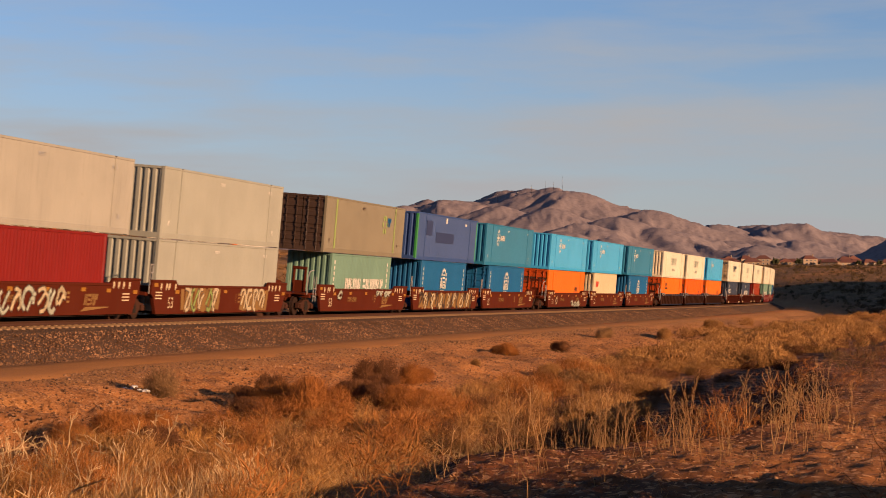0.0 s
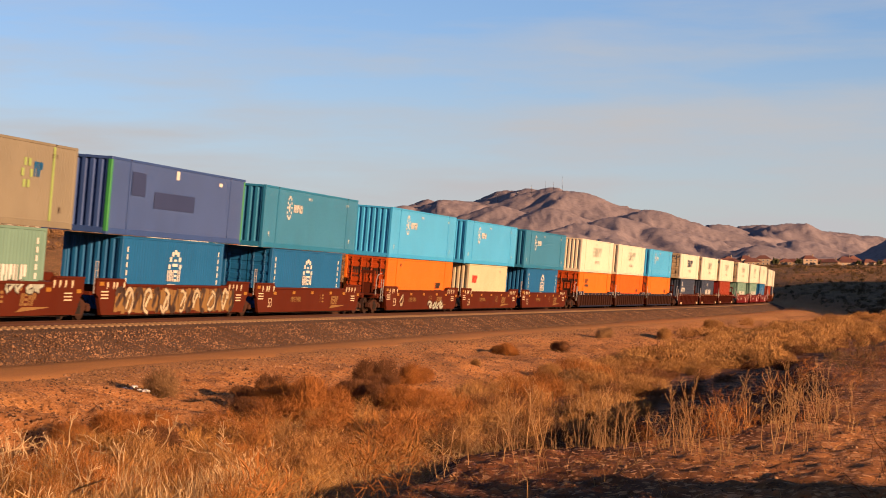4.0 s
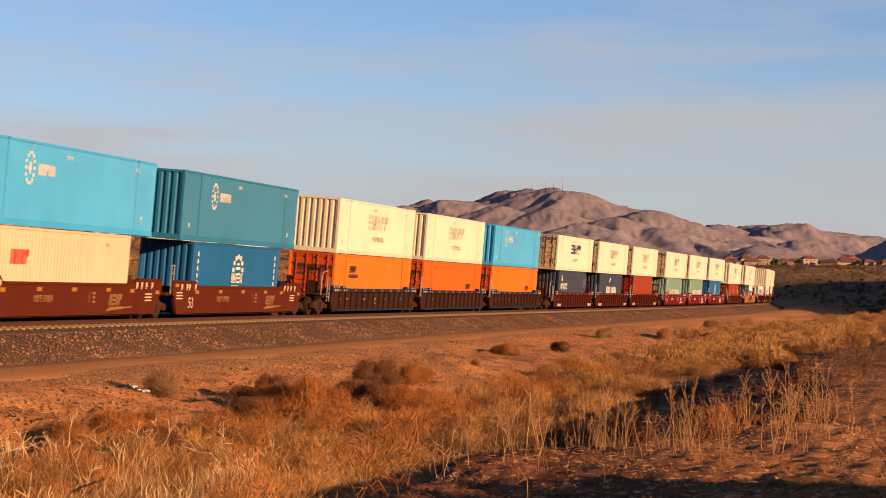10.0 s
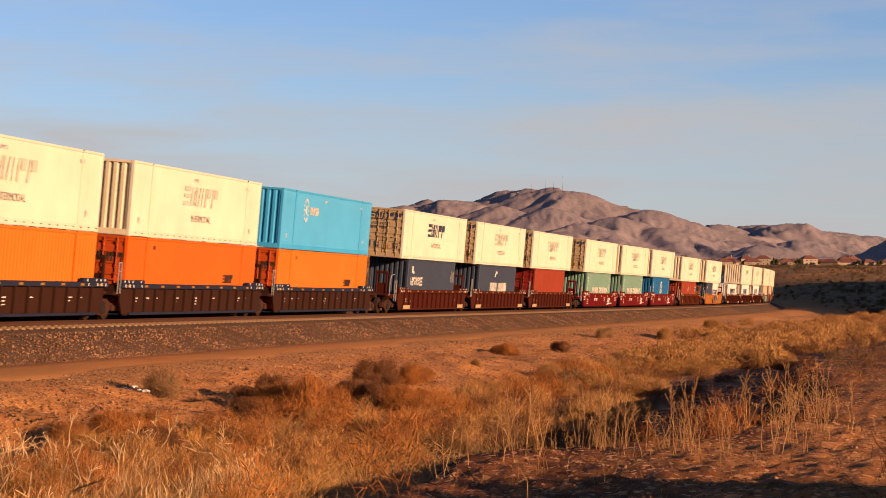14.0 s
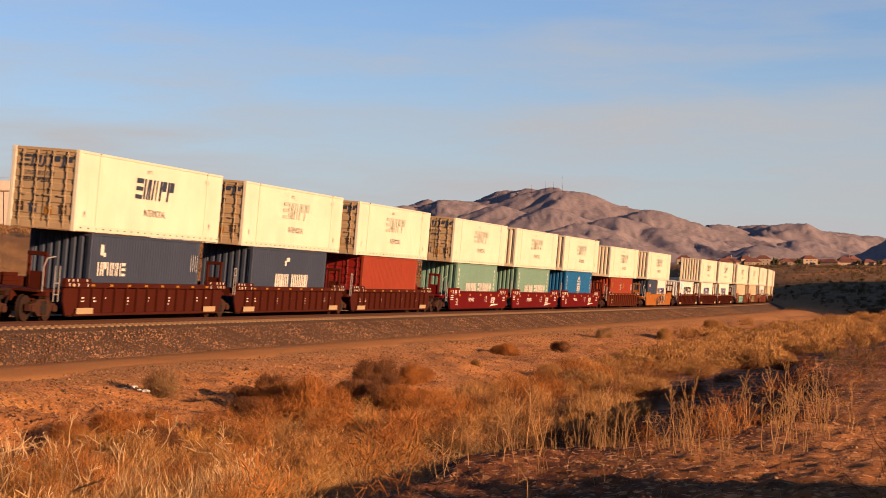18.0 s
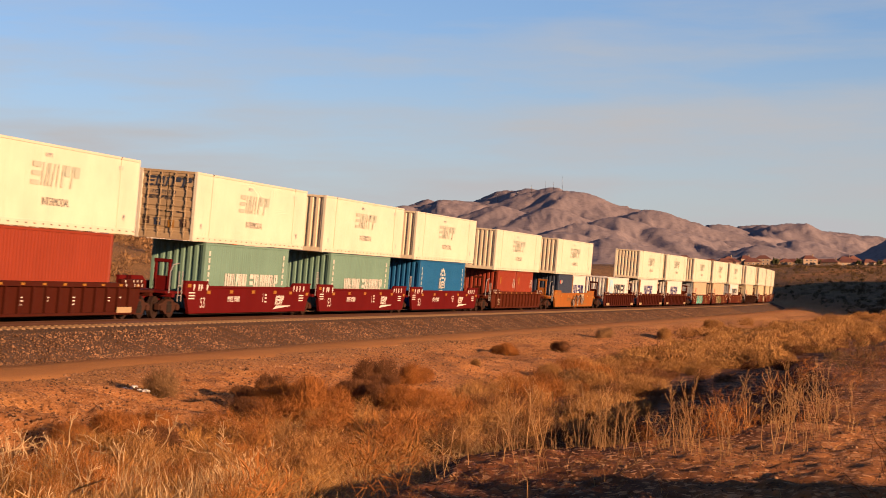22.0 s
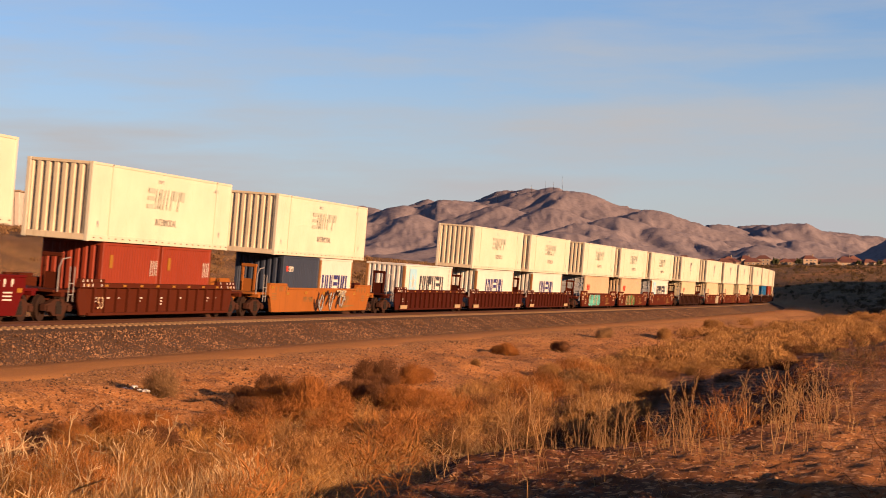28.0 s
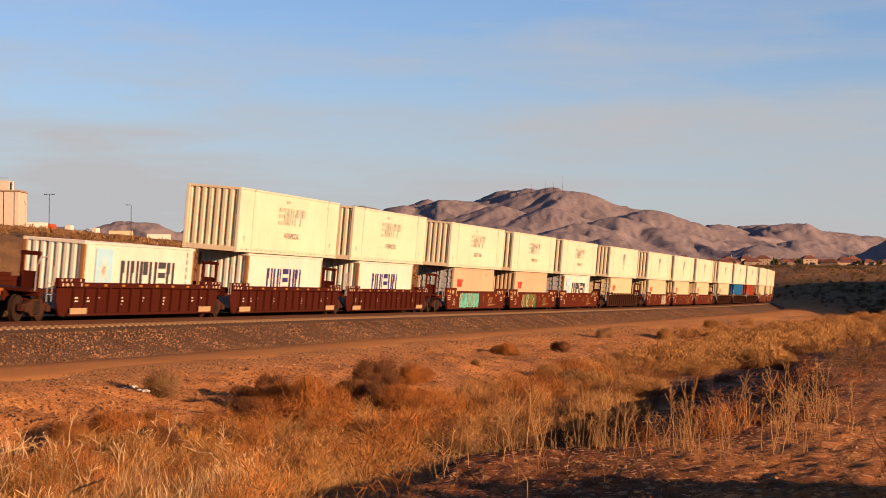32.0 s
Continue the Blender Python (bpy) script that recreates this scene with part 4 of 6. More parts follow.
    # reflectors and lettering on the camera's side
    f2 = face - 0.042 if not ribbed else face - 0.026
    if ribbed:
        refl = cached(("refl",), lambda: Geo().box(-0.15, 0.15, 0, 0.01, -0.04, 0.04).mesh("reflector", M["yellow"]))
        for i in range(10):
            ob = part("reflector", refl, M["yellow"], root)
            ob.matrix_basis = pose(-7.9 + i * 1.755, f2, 1.35)
        patch = cached(("patch",), lambda: Geo().box(-0.75, 0.75, 0, 0.01, -0.11, 0.11).mesh("marking", colour("rust_door")))
        if marks == "patch":
            for x in (-6.7, 6.7):
                ob = part("marking", patch, colour("rust_door"), root)
                ob.matrix_basis = pose(x, face - 0.012, 0.42)
        g = Geo()
        rr = random.Random(len(key) + int(marks != ""))
        for i in (0, 1, 2, 4, 6, 8, 11, 12):
            x = -6.98 + i * 1.1
            for k in range(rr.randint(1, 3)):
                z = 0.86 - 0.12 * k
                g.box(x, x + rr.uniform(0.15, 0.4), -1.438, -1.43, z, z + 0.045)
        for x in (-8.35, -7.95, -7.55, -6.7, 6.6, 7.45, 7.85, 8.25):
            g.box(x, x + 0.07, face - 0.002, face + 0.01, 1.47, 1.56)
            g.box(x + 0.05, x + 0.12, face - 0.028, face - 0.02, 1.30, 1.41)
        if g.v:
            tagged(part("marking", g, M["white"], root), kind="stuff")
    else:
        refl = cached(("refl2",), lambda: Geo().box(-0.2, 0.2, 0, 0.01, -0.07, 0.07).mesh("reflector", M["yellow"]))
        for x, z in ((-8.3, 1.42), (-5.9, 1.15), (-3.0, 1.18), (0.0, 1.18), (3.2, 1.18), (5.6, 1.15), (8.3, 1.1)):
            ob = part("reflector", refl, M["yellow"], root)
            ob.matrix_basis = pose(x, face - 0.012, z)
        g = Geo()
        for x in (-7.8, -7.2, -6.9, -6.2, 6.0, 6.5, 7.0, 7.6):
            g.box(x, x + 0.16, face - 0.008, face, 1.3, 1.48)
            g.box(x, x + 0.08, face - 0.008, face, 1.22, 1.3)
        for k in range(3):
            g.box(7.0, 7.7, face - 0.008, face, 1.0 - 0.12 * k, 1.05 - 0.12 * k)
            g.box(-8.3, -7.6, face - 0.008, face, 1.1 - 0.12 * k, 1.15 - 0.12 * k)
        tagged(part("marking", g, colour(number_key) if number_key in COLOURS else M[number_key], root), kind="stuff")
        g = bars("enes enoni", -3.4, 0.98, 0.24, face - 0.006, 0.0)
        q = bars("i s", 1.4, 1.1, 0.4, face - 0.006, 0.0)
        g.poly(q.v, q.f)
        tagged(part("marking", g, colour(sign_key) if sign_key in COLOURS else M[sign_key], root), kind="stuff")
        sm = colour(sign_key) if sign_key in COLOURS else M[sign_key]

        def swoosh():
            q = bars("osne", 3.3, 1.02, 0.42, face - 0.007, 0.25)
            return q.poly([(3.0, face - 0.007, 0.38), (5.7, face - 0.007, 0.52), (5.7, face - 0.007, 0.55), (3.5, face - 0.007, 0.55)], [(0, 1, 2, 3)]).mesh("logo", sm)
        part("logo", cached(("swoosh", sign_key), swoosh), sm, root, "slanted block lettering shape over a wedge")
    nm = colour(number_key) if number_key in COLOURS else M[number_key]
    if "53" in marks:
        ob = part("number", cached(("fifty", number_key), lambda: text_mesh("53", 0.62, nm)), nm, root, "painted number 53")
        ob.matrix_basis = pose(-6.9, face - 0.008, 0.50, 90, 0, 0)
    tagged(root, label, "well car", "well cars of the train")
    return root


def scrawl(root, seed, keys, x0, x1, z0, z1, fill=None):
    """Sprayed graffiti: looping strokes of plain colour on the camera's side."""
    r = random.Random(seed)
    y = -1.545
    if fill:
        g = Geo()
        n = int((x1 - x0) / 0.35)
        for i in range(n):
            xa = x0 + (x1 - x0) * i / n
            a, b = z0 + r.uniform(0, 0.1), z1 - r.uniform(0, 0.1)
            lean = r.uniform(-0.12, 0.2)
            g.poly([(xa, y, a), (xa + 0.37, y, a), (xa + 0.37 + lean, y, b), (xa + lean, y, b)], [(0, 1, 2, 3)])
        part("graffiti", g, colour(fill) if fill in COLOURS else M[fill], root, "sprayed graffiti background")["kind"] = "stuff"
    # rounded letter-like loops: a dark outline under a bright stroke
    def stroke(g, pts, t, yy):
        for (xa, za), (xb, zb) in zip(pts[:-1], pts[1:]):
            d = Vector((xb - xa, zb - za))
            if d.length < 0.01:
                continue
            e = d.normalized() * t * 0.35
            q = Vector((-d.y, d.x)).normalized() * t / 2
            g.poly([(xa + q.x - e.x, yy, za + q.y - e.y), (xa - q.x - e.x, yy, za - q.y - e.y), (xb - q.x + e.x, yy, zb - q.y + e.y), (xb + q.x + e.x, yy, zb + q.y + e.y)], [(0, 1, 2, 3)])
    layers = [Geo() for _ in range(len(keys) + 1)]
    x, k = x0, 0
    while x < x1 - 0.5:
        w = r.uniform(0.75, 1.2)
        cx, cz, rx, rz = x + w / 2, (z0 + z1) / 2, w * 0.42, (z1 - z0) * 0.42
        a0, sweep = r.uniform(0, 6.28), r.choice((-1, 1)) * r.uniform(2.6, 4.6)
        loop = [(cx + rx * r.uniform(0.85, 1.15) * math.cos(a0 + sweep * i / 9), cz + rz * r.uniform(0.9, 1.15) * math.sin(a0 + sweep * i / 9)) for i in range(10)]
        tilt = r.uniform(-0.5, 0.5)
        leg = [(cx + (tilt - 0.5) * rx, cz - r.uniform(0.3, 0.9) * rz), (cx + tilt * rx, cz + 0.1 * rz), (cx + (tilt + 0.6) * rx, cz + r.uniform(0.4, 1.0) * rz)]
        for pts in (loop, leg):
            t = r.uniform(0.10, 0.16)
            stroke(layers[0], pts, t + 0.09, y - 0.004)
            stroke(layers[1 + k % len(keys)], pts, t, y - 0.008)
        x, k = x + w * 0.92, k + 1
    for g, key in zip(layers, ["dark_brown"] + list(keys)):
        if g.v:
            part("graffiti", g, colour(key) if key in COLOURS else M[key], root, "sprayed graffiti loops")["kind"] = "stuff"


def build_bogie():
    root = new("bogie")
    for y in (-1, 1):
        g = Geo().prism([(-1.15, 0.38), (-1.15, 0.62), (-0.75, 0.66), (-0.35, 0.80), (0.35, 0.80), (0.75, 0.66), (1.15, 0.62), (1.15, 0.38),
                         (0.75, 0.42), (0.4, 0.20), (-0.4, 0.20), (-0.75, 0.42)], y * 1.0 - 0.09, y * 1.0 + 0.09)
        frame_ob = part("side_frame", g, M["rusty_steel"], root)
        s = Geo()
        for k in (-0.16, 0.0, 0.16):
            s.tube((k, y * 1.10, 0.27), (k, y * 1.10, 0.56), 0.065, 8)
        part("spring", s, M["dark_steel"], frame_ob)
        for k in (-0.89, 0.89):
            part("axle_box", Geo().box(k - 0.15, k + 0.15, y * 1.12 - 0.06, y * 1.12 + 0.06, 0.35, 0.58, 0.03), M["rusty_steel"], frame_ob)
    part("bolster", Geo().box(-0.22, 0.22, -1.12, 1.12, 0.50, 0.72, 0.03), M["dark_steel"], root)
    g = Geo().tube((0, -1.05, 0), (0, 1.05, 0), 0.08, 10)
    for y in (-0.7535, 0.7535):
        sg = 1 if y > 0 else -1
        g.tube((0, y - 0.065, 0), (0, y + 0.065, 0), 0.455, 28)
        g.tube((0, y - sg * 0.095, 0), (0, y - sg * 0.065, 0), 0.485, 28)
        g.tube((0, y + sg * 0.065, 0), (0, y + sg * 0.10, 0), 0.15, 14)
        for k in range(3):
            a = 2 * math.pi * k / 3
            g.box(0.25 * math.cos(a) - 0.05, 0.25 * math.cos(a) + 0.05, y + sg * 0.065 - 0.02, y + sg * 0.065 + 0.02, 0.25 * math.sin(a) - 0.05, 0.25 * math.sin(a) + 0.05)
    me = g.mesh("wheelset", M["wheel"])
    for x in (-0.89, 0.89):
        ob = part("wheelset", me, M["wheel"], root)
        ob.matrix_basis = pose(x, 0, 0.455)
    tagged(root, "rust-brown cast steel bogie with two wheelsets", "bogie", "bogies under the train")
    return root


# ---- the train, unit by unit: middle at 16 s, car kind, upper box, lower boxes ----
CREAM = "cream 53-foot container with faded slanted lettering shape"
CAR_KINDS = {
    "old": dict(style="smooth", key="car_old", marks="53", number_key="pale_cream", sign_key="car_tan", label="faded brown-red smooth-sided well car with graffiti"),
    "red": dict(style="smooth", key="car_red", marks="53", label="clean deep red smooth-sided well car with white lettering"),
    "navy": dict(style="ribbed", key="car_brown", chord_key="car_navy", label="grimy brown ribbed well car with a navy top chord"),
    "maroon": dict(style="ribbed", key="car_maroon", marks="patch", label="maroon ribbed well car with yellow reflectors"),
    "brown53": dict(style="ribbed", key="car_rust", marks="53", number_key="peach", label="brown ribbed well car with a large number"),
    "orange": dict(style="smooth", key="car_orange", number_key="car_tan", sign_key="car_tan", label="weathered orange well car with dark graffiti"),
    "dark": dict(style="ribbed", key="car_brown", label="dark brown ribbed well car"),
}
D53, D40, D20 = 15.48, 11.62, 5.80


def upper(kind):
    table = {
        "greyA": ("grey_beige", "front", "plain", "pale grey-beige ribbed 53-foot container"),
        "beigeA": ("beige", "front", "whitemarks", "beige smooth 53-foot container with scuffed end"),
        "tanA": ("tan", "doors", "lime", "dusty tan 53-foot container with lime green stripes"),
        "purpleA": ("purple", "front", "overpaint", "purple-blue 53-foot container with overpainted patches and green post"),
        "tealA": ("teal", "front", "roundel", "dark teal 53-foot container with white lettering shape"),
        "cyanA": ("cyan", "front", "roundel", "bright cyan 53-foot container with white lettering shape"),
        "creamF": ("cream", "front", "big", CREAM),
        "creamD": ("cream", "doors", "big", CREAM + " and dirty doors"),
        "creamB": ("cream", "doors", "bold", "cream 53-foot container with dark grey slanted lettering shape"),
        "creamS": ("cream", "front", "short", "cream 53-foot container with a small grey lettering shape"),
    }
    key, end, logo, label = table[kind]
    ek = {"tanA": "dark_brown", "creamD": "rust_door", "creamB": "rust_door"}.get(kind)
    return container(key, D53, end, 2.9, ek, logo, label, post_key="leaf" if kind == "purpleA" else None)


def lower(kind):
    table = {
        "red": ("red", D40, "front", 2.9, "", "dull red 40-foot shipping container"),
        "beige53": ("beige", D53, "front", 2.9, "whitemarks", "beige smooth 53-foot container"),
        "green": ("green", D40, "front", 2.9, "long", "pale green 40-foot container with white lettering shape"),
        "blue": ("blue", D40, "front", 2.9, "arch", "strong blue 40-foot container with white arch emblem"),
        "blueD": ("blue", D40, "doors", 2.9, "arch", "strong blue 40-foot container with white arch emblem"),
        "orangeD": ("orange", D53, "doors", 2.9, "block", "bright orange 53-foot container with dark lettering shape"),
        "orangeT": ("orange", D53, "doors", 2.9, "topsign", "bright orange corrugated 53-foot container with dark lettering shape"),
        "orangeM": ("deep_orange", D53, "doors", 2.9, "block", "deep red-orange 53-foot container with dark lettering shape"),
        "creamR": ("pale_cream", D40, "front", 2.9, "redmark", "cream 40-foot container with a red lettering shape"),
        "slateC": ("slate", D40, "front", 2.9, "emblem", "slate grey 40-foot container with white emblem"),
        "slateM": ("slate", D40, "front", 2.9, "low", "slate grey 40-foot container with white lettering shape"),
        "brick": ("brick", D40, "doors", 2.9, "", "bright brick-red 40-foot container"),
        "brick20": ("brick", D20, "front", 2.59, "tag", "brick-red 20-foot container with yellow tag"),
        "slate20": ("slate", D20, "front", 2.59, "corner", "slate grey 20-foot container"),
        "white20": ("white", D20, "front", 2.59, "navy_short", "white 20-foot container with dark blue lettering shape"),
        "star": ("white", D40, "front", 2.59, "star", "white 40-foot container with pale blue star panel"),
        "navy": ("white", D40, "front", 2.59, "navy", "white 40-foot container with dark blue lettering shape"),
        "peachD": ("peach", D40, "doors", 2.59, "redmark", "peach-beige 40-foot container with a red lettering shape"),
        "peachF": ("peach", D40, "front", 2.59, "redmark", "peach-beige 40-foot container with a red lettering shape"),
        "starD": ("white", D40, "doors", 2.59, "star", "white 40-foot container with pale blue panel and grey doors"),
        "cream": ("pale_cream", D40, "front", 2.59, "redmark", "weathered cream 40-foot shipping container"),
        "creamD": ("pale_cream", D40, "doors", 2.59, "redmark", "weathered cream 40-foot shipping container"),
        "blue2": ("blue", D40, "front", 2.59, "", "strong blue 40-foot shipping container"),
        "brick2": ("brick", D40, "front", 2.59, "", "brick-red 40-foot shipping container"),
    }
    key, length, end, high, logo, label = table[kind]
    ek = {"orangeD": "red_orange", "orangeT": "red_orange", "orangeM": "red_orange", "brick": "red", "starD": "grey", "peachD": "grey"}.get(kind)
    return container(key, length, end, high, ek, logo, label, post_key="rust_post" if key == "white" else None, ribs=kind == "orangeT")


TRAIN = [
    (-188.0, "old", "greyA", ["red"], "last"), (-169.2, "old", "beigeA", ["beige53"], "end"),
    (-146.4, "old", "tanA", ["green"], "start"), (-127.7, "old", "purpleA", ["blue"], "mid"), (-109.2, "old", "tealA", ["blueD"], "end"),
    (-86.6, "old", "cyanA", ["orangeD"], "start"), (-68.0, "old", "cyanA", ["creamR"], "mid"), (-49.2, "old", "tealA", ["blue"], "end"),
    (-26.4, "navy", "creamF", ["orangeT"], "start"), (-7.8, "navy", "creamF", ["orangeM"], "mid"), (11.1, "navy", "cyanA", ["orangeD"], "end"),
    (33.9, "maroon", "creamB", ["slateC"], "start"), (52.6, "maroon", "creamD", ["slateM"], "mid"), (71.3, "maroon", "creamD", ["brick"], "end"),
    (93.3, "red", "creamD", ["green"], "start"), (112.1, "red", "creamF", ["green"], "mid"), (130.7, "red", "creamF", ["blue"], "end"),
    (152.7, "brown53", "creamF", ["brick20", "brick20"], "single"), (174.9, "orange", "creamF", ["slate20", "white20"], "single"),
    (197.8, "maroon", "", ["star"], "start"), (216.5, "maroon", "creamF", ["navy"], "mid"), (234.9, "maroon", "creamF", ["navy"], "end"),
    (257.0, "old", "creamF", ["peachD"], "start"), (275.8, "old", "creamF", ["peachF"], "mid"), (294.5, "old", "creamF", ["starD"], "end"),
    (317.0, "dark", "creamS", ["creamD"], "single"),
    (339.6, "old", "creamS", ["cream"], "start"), (358.2, "old", "creamS", ["cream"], "mid"), (376.8, "old", "creamS", ["creamD"], "end"),
    (399.2, "dark", "creamS", ["cream"], "start"), (417.9, "dark", "creamS", ["blue2"], "mid"), (436.5, "dark", "creamS", ["brick2"], "end"),
    (459.0, "old", "creamS", ["cream"], "start"), (477.7, "old", "creamS", ["cream"], "mid"), (496.3, "old", "creamS", ["cream"], "end"),
    (518.8, "dark", "creamS", ["cream"], "start"), (537.4, "dark", "creamS", ["cream"], "mid"), (556.0, "dark", "creamS", ["cream"], "end"),
]
MOVING = []     # (thing, place at 16 s, height above the rail, half wheelbase, offset along)
WHEELS = []


def build_train():
    bogie = build_bogie()
    first_bogie = [bogie]

    def put_bogie(at):
        ob = first_bogie.pop() if first_bogie else copy_thing(bogie, Matrix.Identity(4))
        MOVING.append((ob, at, 0.0, 0.0, 0.0))
        WHEELS.extend((w, at) for w in ob.children if w.name.startswith("wheelset"))
    for i, (at, kind, up, lows, place) in enumerate(TRAIN):
        ends = {"start": (1, 0), "mid": (0, 0), "end": (0, 1), "single": (1, 1), "last": (0, 0)}[place]
        car = well_car(ends=ends, **CAR_KINDS[kind])
        MOVING.append((car, at, 0.0, HALF, 0.0))
        if i == 0:
            scrawl(car, 1, ["pale_cream", "ghost"], -6.5, 1.5, 0.35, 1.25)
        elif i == 1:
            scrawl(car, 2, ["pale_cream", "lime"], -5.4, -0.8, 0.32, 1.36, "car_tan")
            scrawl(car, 12, ["pale_cream"], 2.0, 5.8, 0.32, 1.36, "car_tan")
        elif i == 2:
            scrawl(car, 3, ["ghost"], -5.4, -4.2, 0.9, 1.3), scrawl(car, 4, ["ghost"], 2.0, 5.6, 1.05, 1.4)
        elif i == 3:
            scrawl(car, 5, ["dark_brown", "pale_cream"], -7.0, 6.6, 0.3, 1.3, "car_tan")
        elif i == 5:
            scrawl(car, 6, ["ghost"], 1.0, 5.2, 0.3, 0.75), scrawl(car, 7, ["pale_cream"], -5.6, -4.6, 0.5, 1.2)
        elif i == 18:
            scrawl(car, 8, ["car_brown", "grey"], -1.6, 3.4, 0.3, 1.25), scrawl(car, 9, ["pale_cream"], 2.2, 4.0, 1.0, 1.35)
        elif i == 22:
            scrawl(car, 10, ["pale_cream", "turquoise"], -5.2, 0.2, 0.3, 1.3, "turquoise")
        elif i == 23:
            scrawl(car, 11, ["pale_cream", "leaf"], -4.6, 0.4, 0.3, 1.3, "car_tan")
        elif i == 26:
            scrawl(car, 14, ["ghost"], 1.5, 4.5, 0.3, 1.3, "pale_cream")
        put_bogie(at - HALF) if ends[0] or i == 0 else None
        put_bogie(at + HALF)
        high = 0
        n = len(lows)
        for k, low in enumerate(lows):
            box = lower(low)
            high = max(high, 2.59 if low in ("brick20", "slate20", "white20", "star", "navy", "peachD", "peachF", "starD", "cream", "creamD", "blue2", "brick2") else 2.9)
            MOVING.append((box, at, FLOOR, HALF, 0.0 if n == 1 else (-3.05 + 6.1 * k)))
        if up:
            MOVING.append((upper(up), at, FLOOR + high + 0.01, HALF, 0.0))


build_train()
build_sleepers()


# ---- plants ----
M["straw"] = straw_mat("straw", (0.23, 0.09384, 0.01932), (0.414, 0.2042, 0.05336))
M["pale_straw"] = straw_mat("pale_straw", (0.2325, 0.1209, 0.04092), (0.4185, 0.2558, 0.107))
M["rust_brush"] = straw_mat("rust_brush", (0.1832, 0.05785, 0.01042), (0.3497, 0.1293, 0.02827))
M["brown_brush"] = straw_mat("brown_brush", (0.085, 0.032, 0.011), (0.165, 0.066, 0.023))
M["grey_brush"] = straw_mat("grey_brush", (0.13, 0.062, 0.023), (0.25, 0.136, 0.055))
M["beige_straw"] = straw_mat("beige_straw", (0.34, 0.20, 0.09), (0.55, 0.385, 0.205))
M["weed_stalk"] = straw_mat("weed_stalk", (0.276, 0.138, 0.0506), (0.46, 0.2668, 0.1104))
M["tan_brush"] = straw_mat("tan_brush", (0.2304, 0.1022, 0.02752), (0.3922, 0.2034, 0.06536))
M["gold_brush"] = straw_mat("gold_brush", (0.2042, 0.088, 0.02262), (0.3546, 0.176, 0.05641))
M["olive_brush"] = straw_mat("olive_brush", (0.0561, 0.0317, 0.0119), (0.119, 0.0713, 0.0277))


def ribbons(base, tip, bend, width, r, out=None):
    """Thin tapered strips from base over a bent middle to the tip; all arrays of points."""
    n = len(base)
    d = tip - base
    side = np.cross(d, r.normal(size=(n, 3)) if out is None else out)
    side /= np.linalg.norm(side, axis=1)[:, None] + 1e-9
    mid = base + 0.55 * d + bend
    w = side * (np.asarray(width).reshape(-1, 1) / 2)
    v = np.stack([base - w, base + w, mid - w * 0.8, mid + w * 0.8, tip], 1).reshape(-1, 3)
    k = np.arange(n)[:, None] * 5
    f = np.stack([k + [[0, 1, 3]], k + [[0, 3, 2]], k + [[2, 3, 4]]], 1).reshape(-1, 3)
    return v, f


def shrub_arrays(seed, wide, high, twigs, width, up=0.45, clumpy=0.5):
    """A dry bush: stems from the root, forking into a haze of twigs with an uneven outline."""
    r = np.random.RandomState(seed)
    n1 = max(6, twigs // 9)
    a = r.uniform(0, 2 * math.pi, n1)
    e = np.arcsin(np.clip(up + (1 - up) * r.uniform(-0.75, 1.0, n1), 0.05, 0.99))
    lobe = 1 - clumpy * 0.5 * (1 + np.sin(a * r.randint(2, 5) + r.uniform(0, 6))) * r.uniform(0.3, 1, n1)
    reach = lobe * r.uniform(0.6, 1.0, n1)
    ends = np.stack([np.cos(a) * np.cos(e) * wide * reach, np.sin(a) * np.cos(e) * wide * reach, np.sin(e) * high * reach], 1)
    base = np.stack([r.normal(0, 0.06 * wide, n1), r.normal(0, 0.06 * wide, n1), np.full(n1, -0.08)], 1)
    bend = r.normal(0, 0.05 * wide, (n1, 3))
    v1, f1 = ribbons(base, ends, bend, r.uniform(1.2, 2.2, n1) * width, r)
    pick = r.randint(0, n1, twigs)
    fr = r.uniform(0.3, 1.0, twigs)[:, None]
    start = base[pick] + (ends[pick] - base[pick]) * fr + bend[pick] * np.minimum(fr, 1 - fr) * 2
    out = r.normal(0, 1, (twigs, 3)) + 1.2 * (ends[pick] - base[pick]) / (np.linalg.norm(ends[pick], axis=1)[:, None] + 1e-6) + [0, 0, 0.5]
    out /= np.linalg.norm(out, axis=1)[:, None]
    tip = start + out * (r.uniform(0.10, 0.30, twigs) * (wide + high) / 2 * 1.1)[:, None]
    v2, f2 = ribbons(start, tip, r.normal(0, 0.03 * wide, (twigs, 3)), r.uniform(0.6, 1.2, twigs) * width, r)
    v = np.concatenate([v1, v2])
    v[:, 2] = np.maximum(v[:, 2], -0.1)
    return v, np.concatenate([f1, f2 + len(v1)])


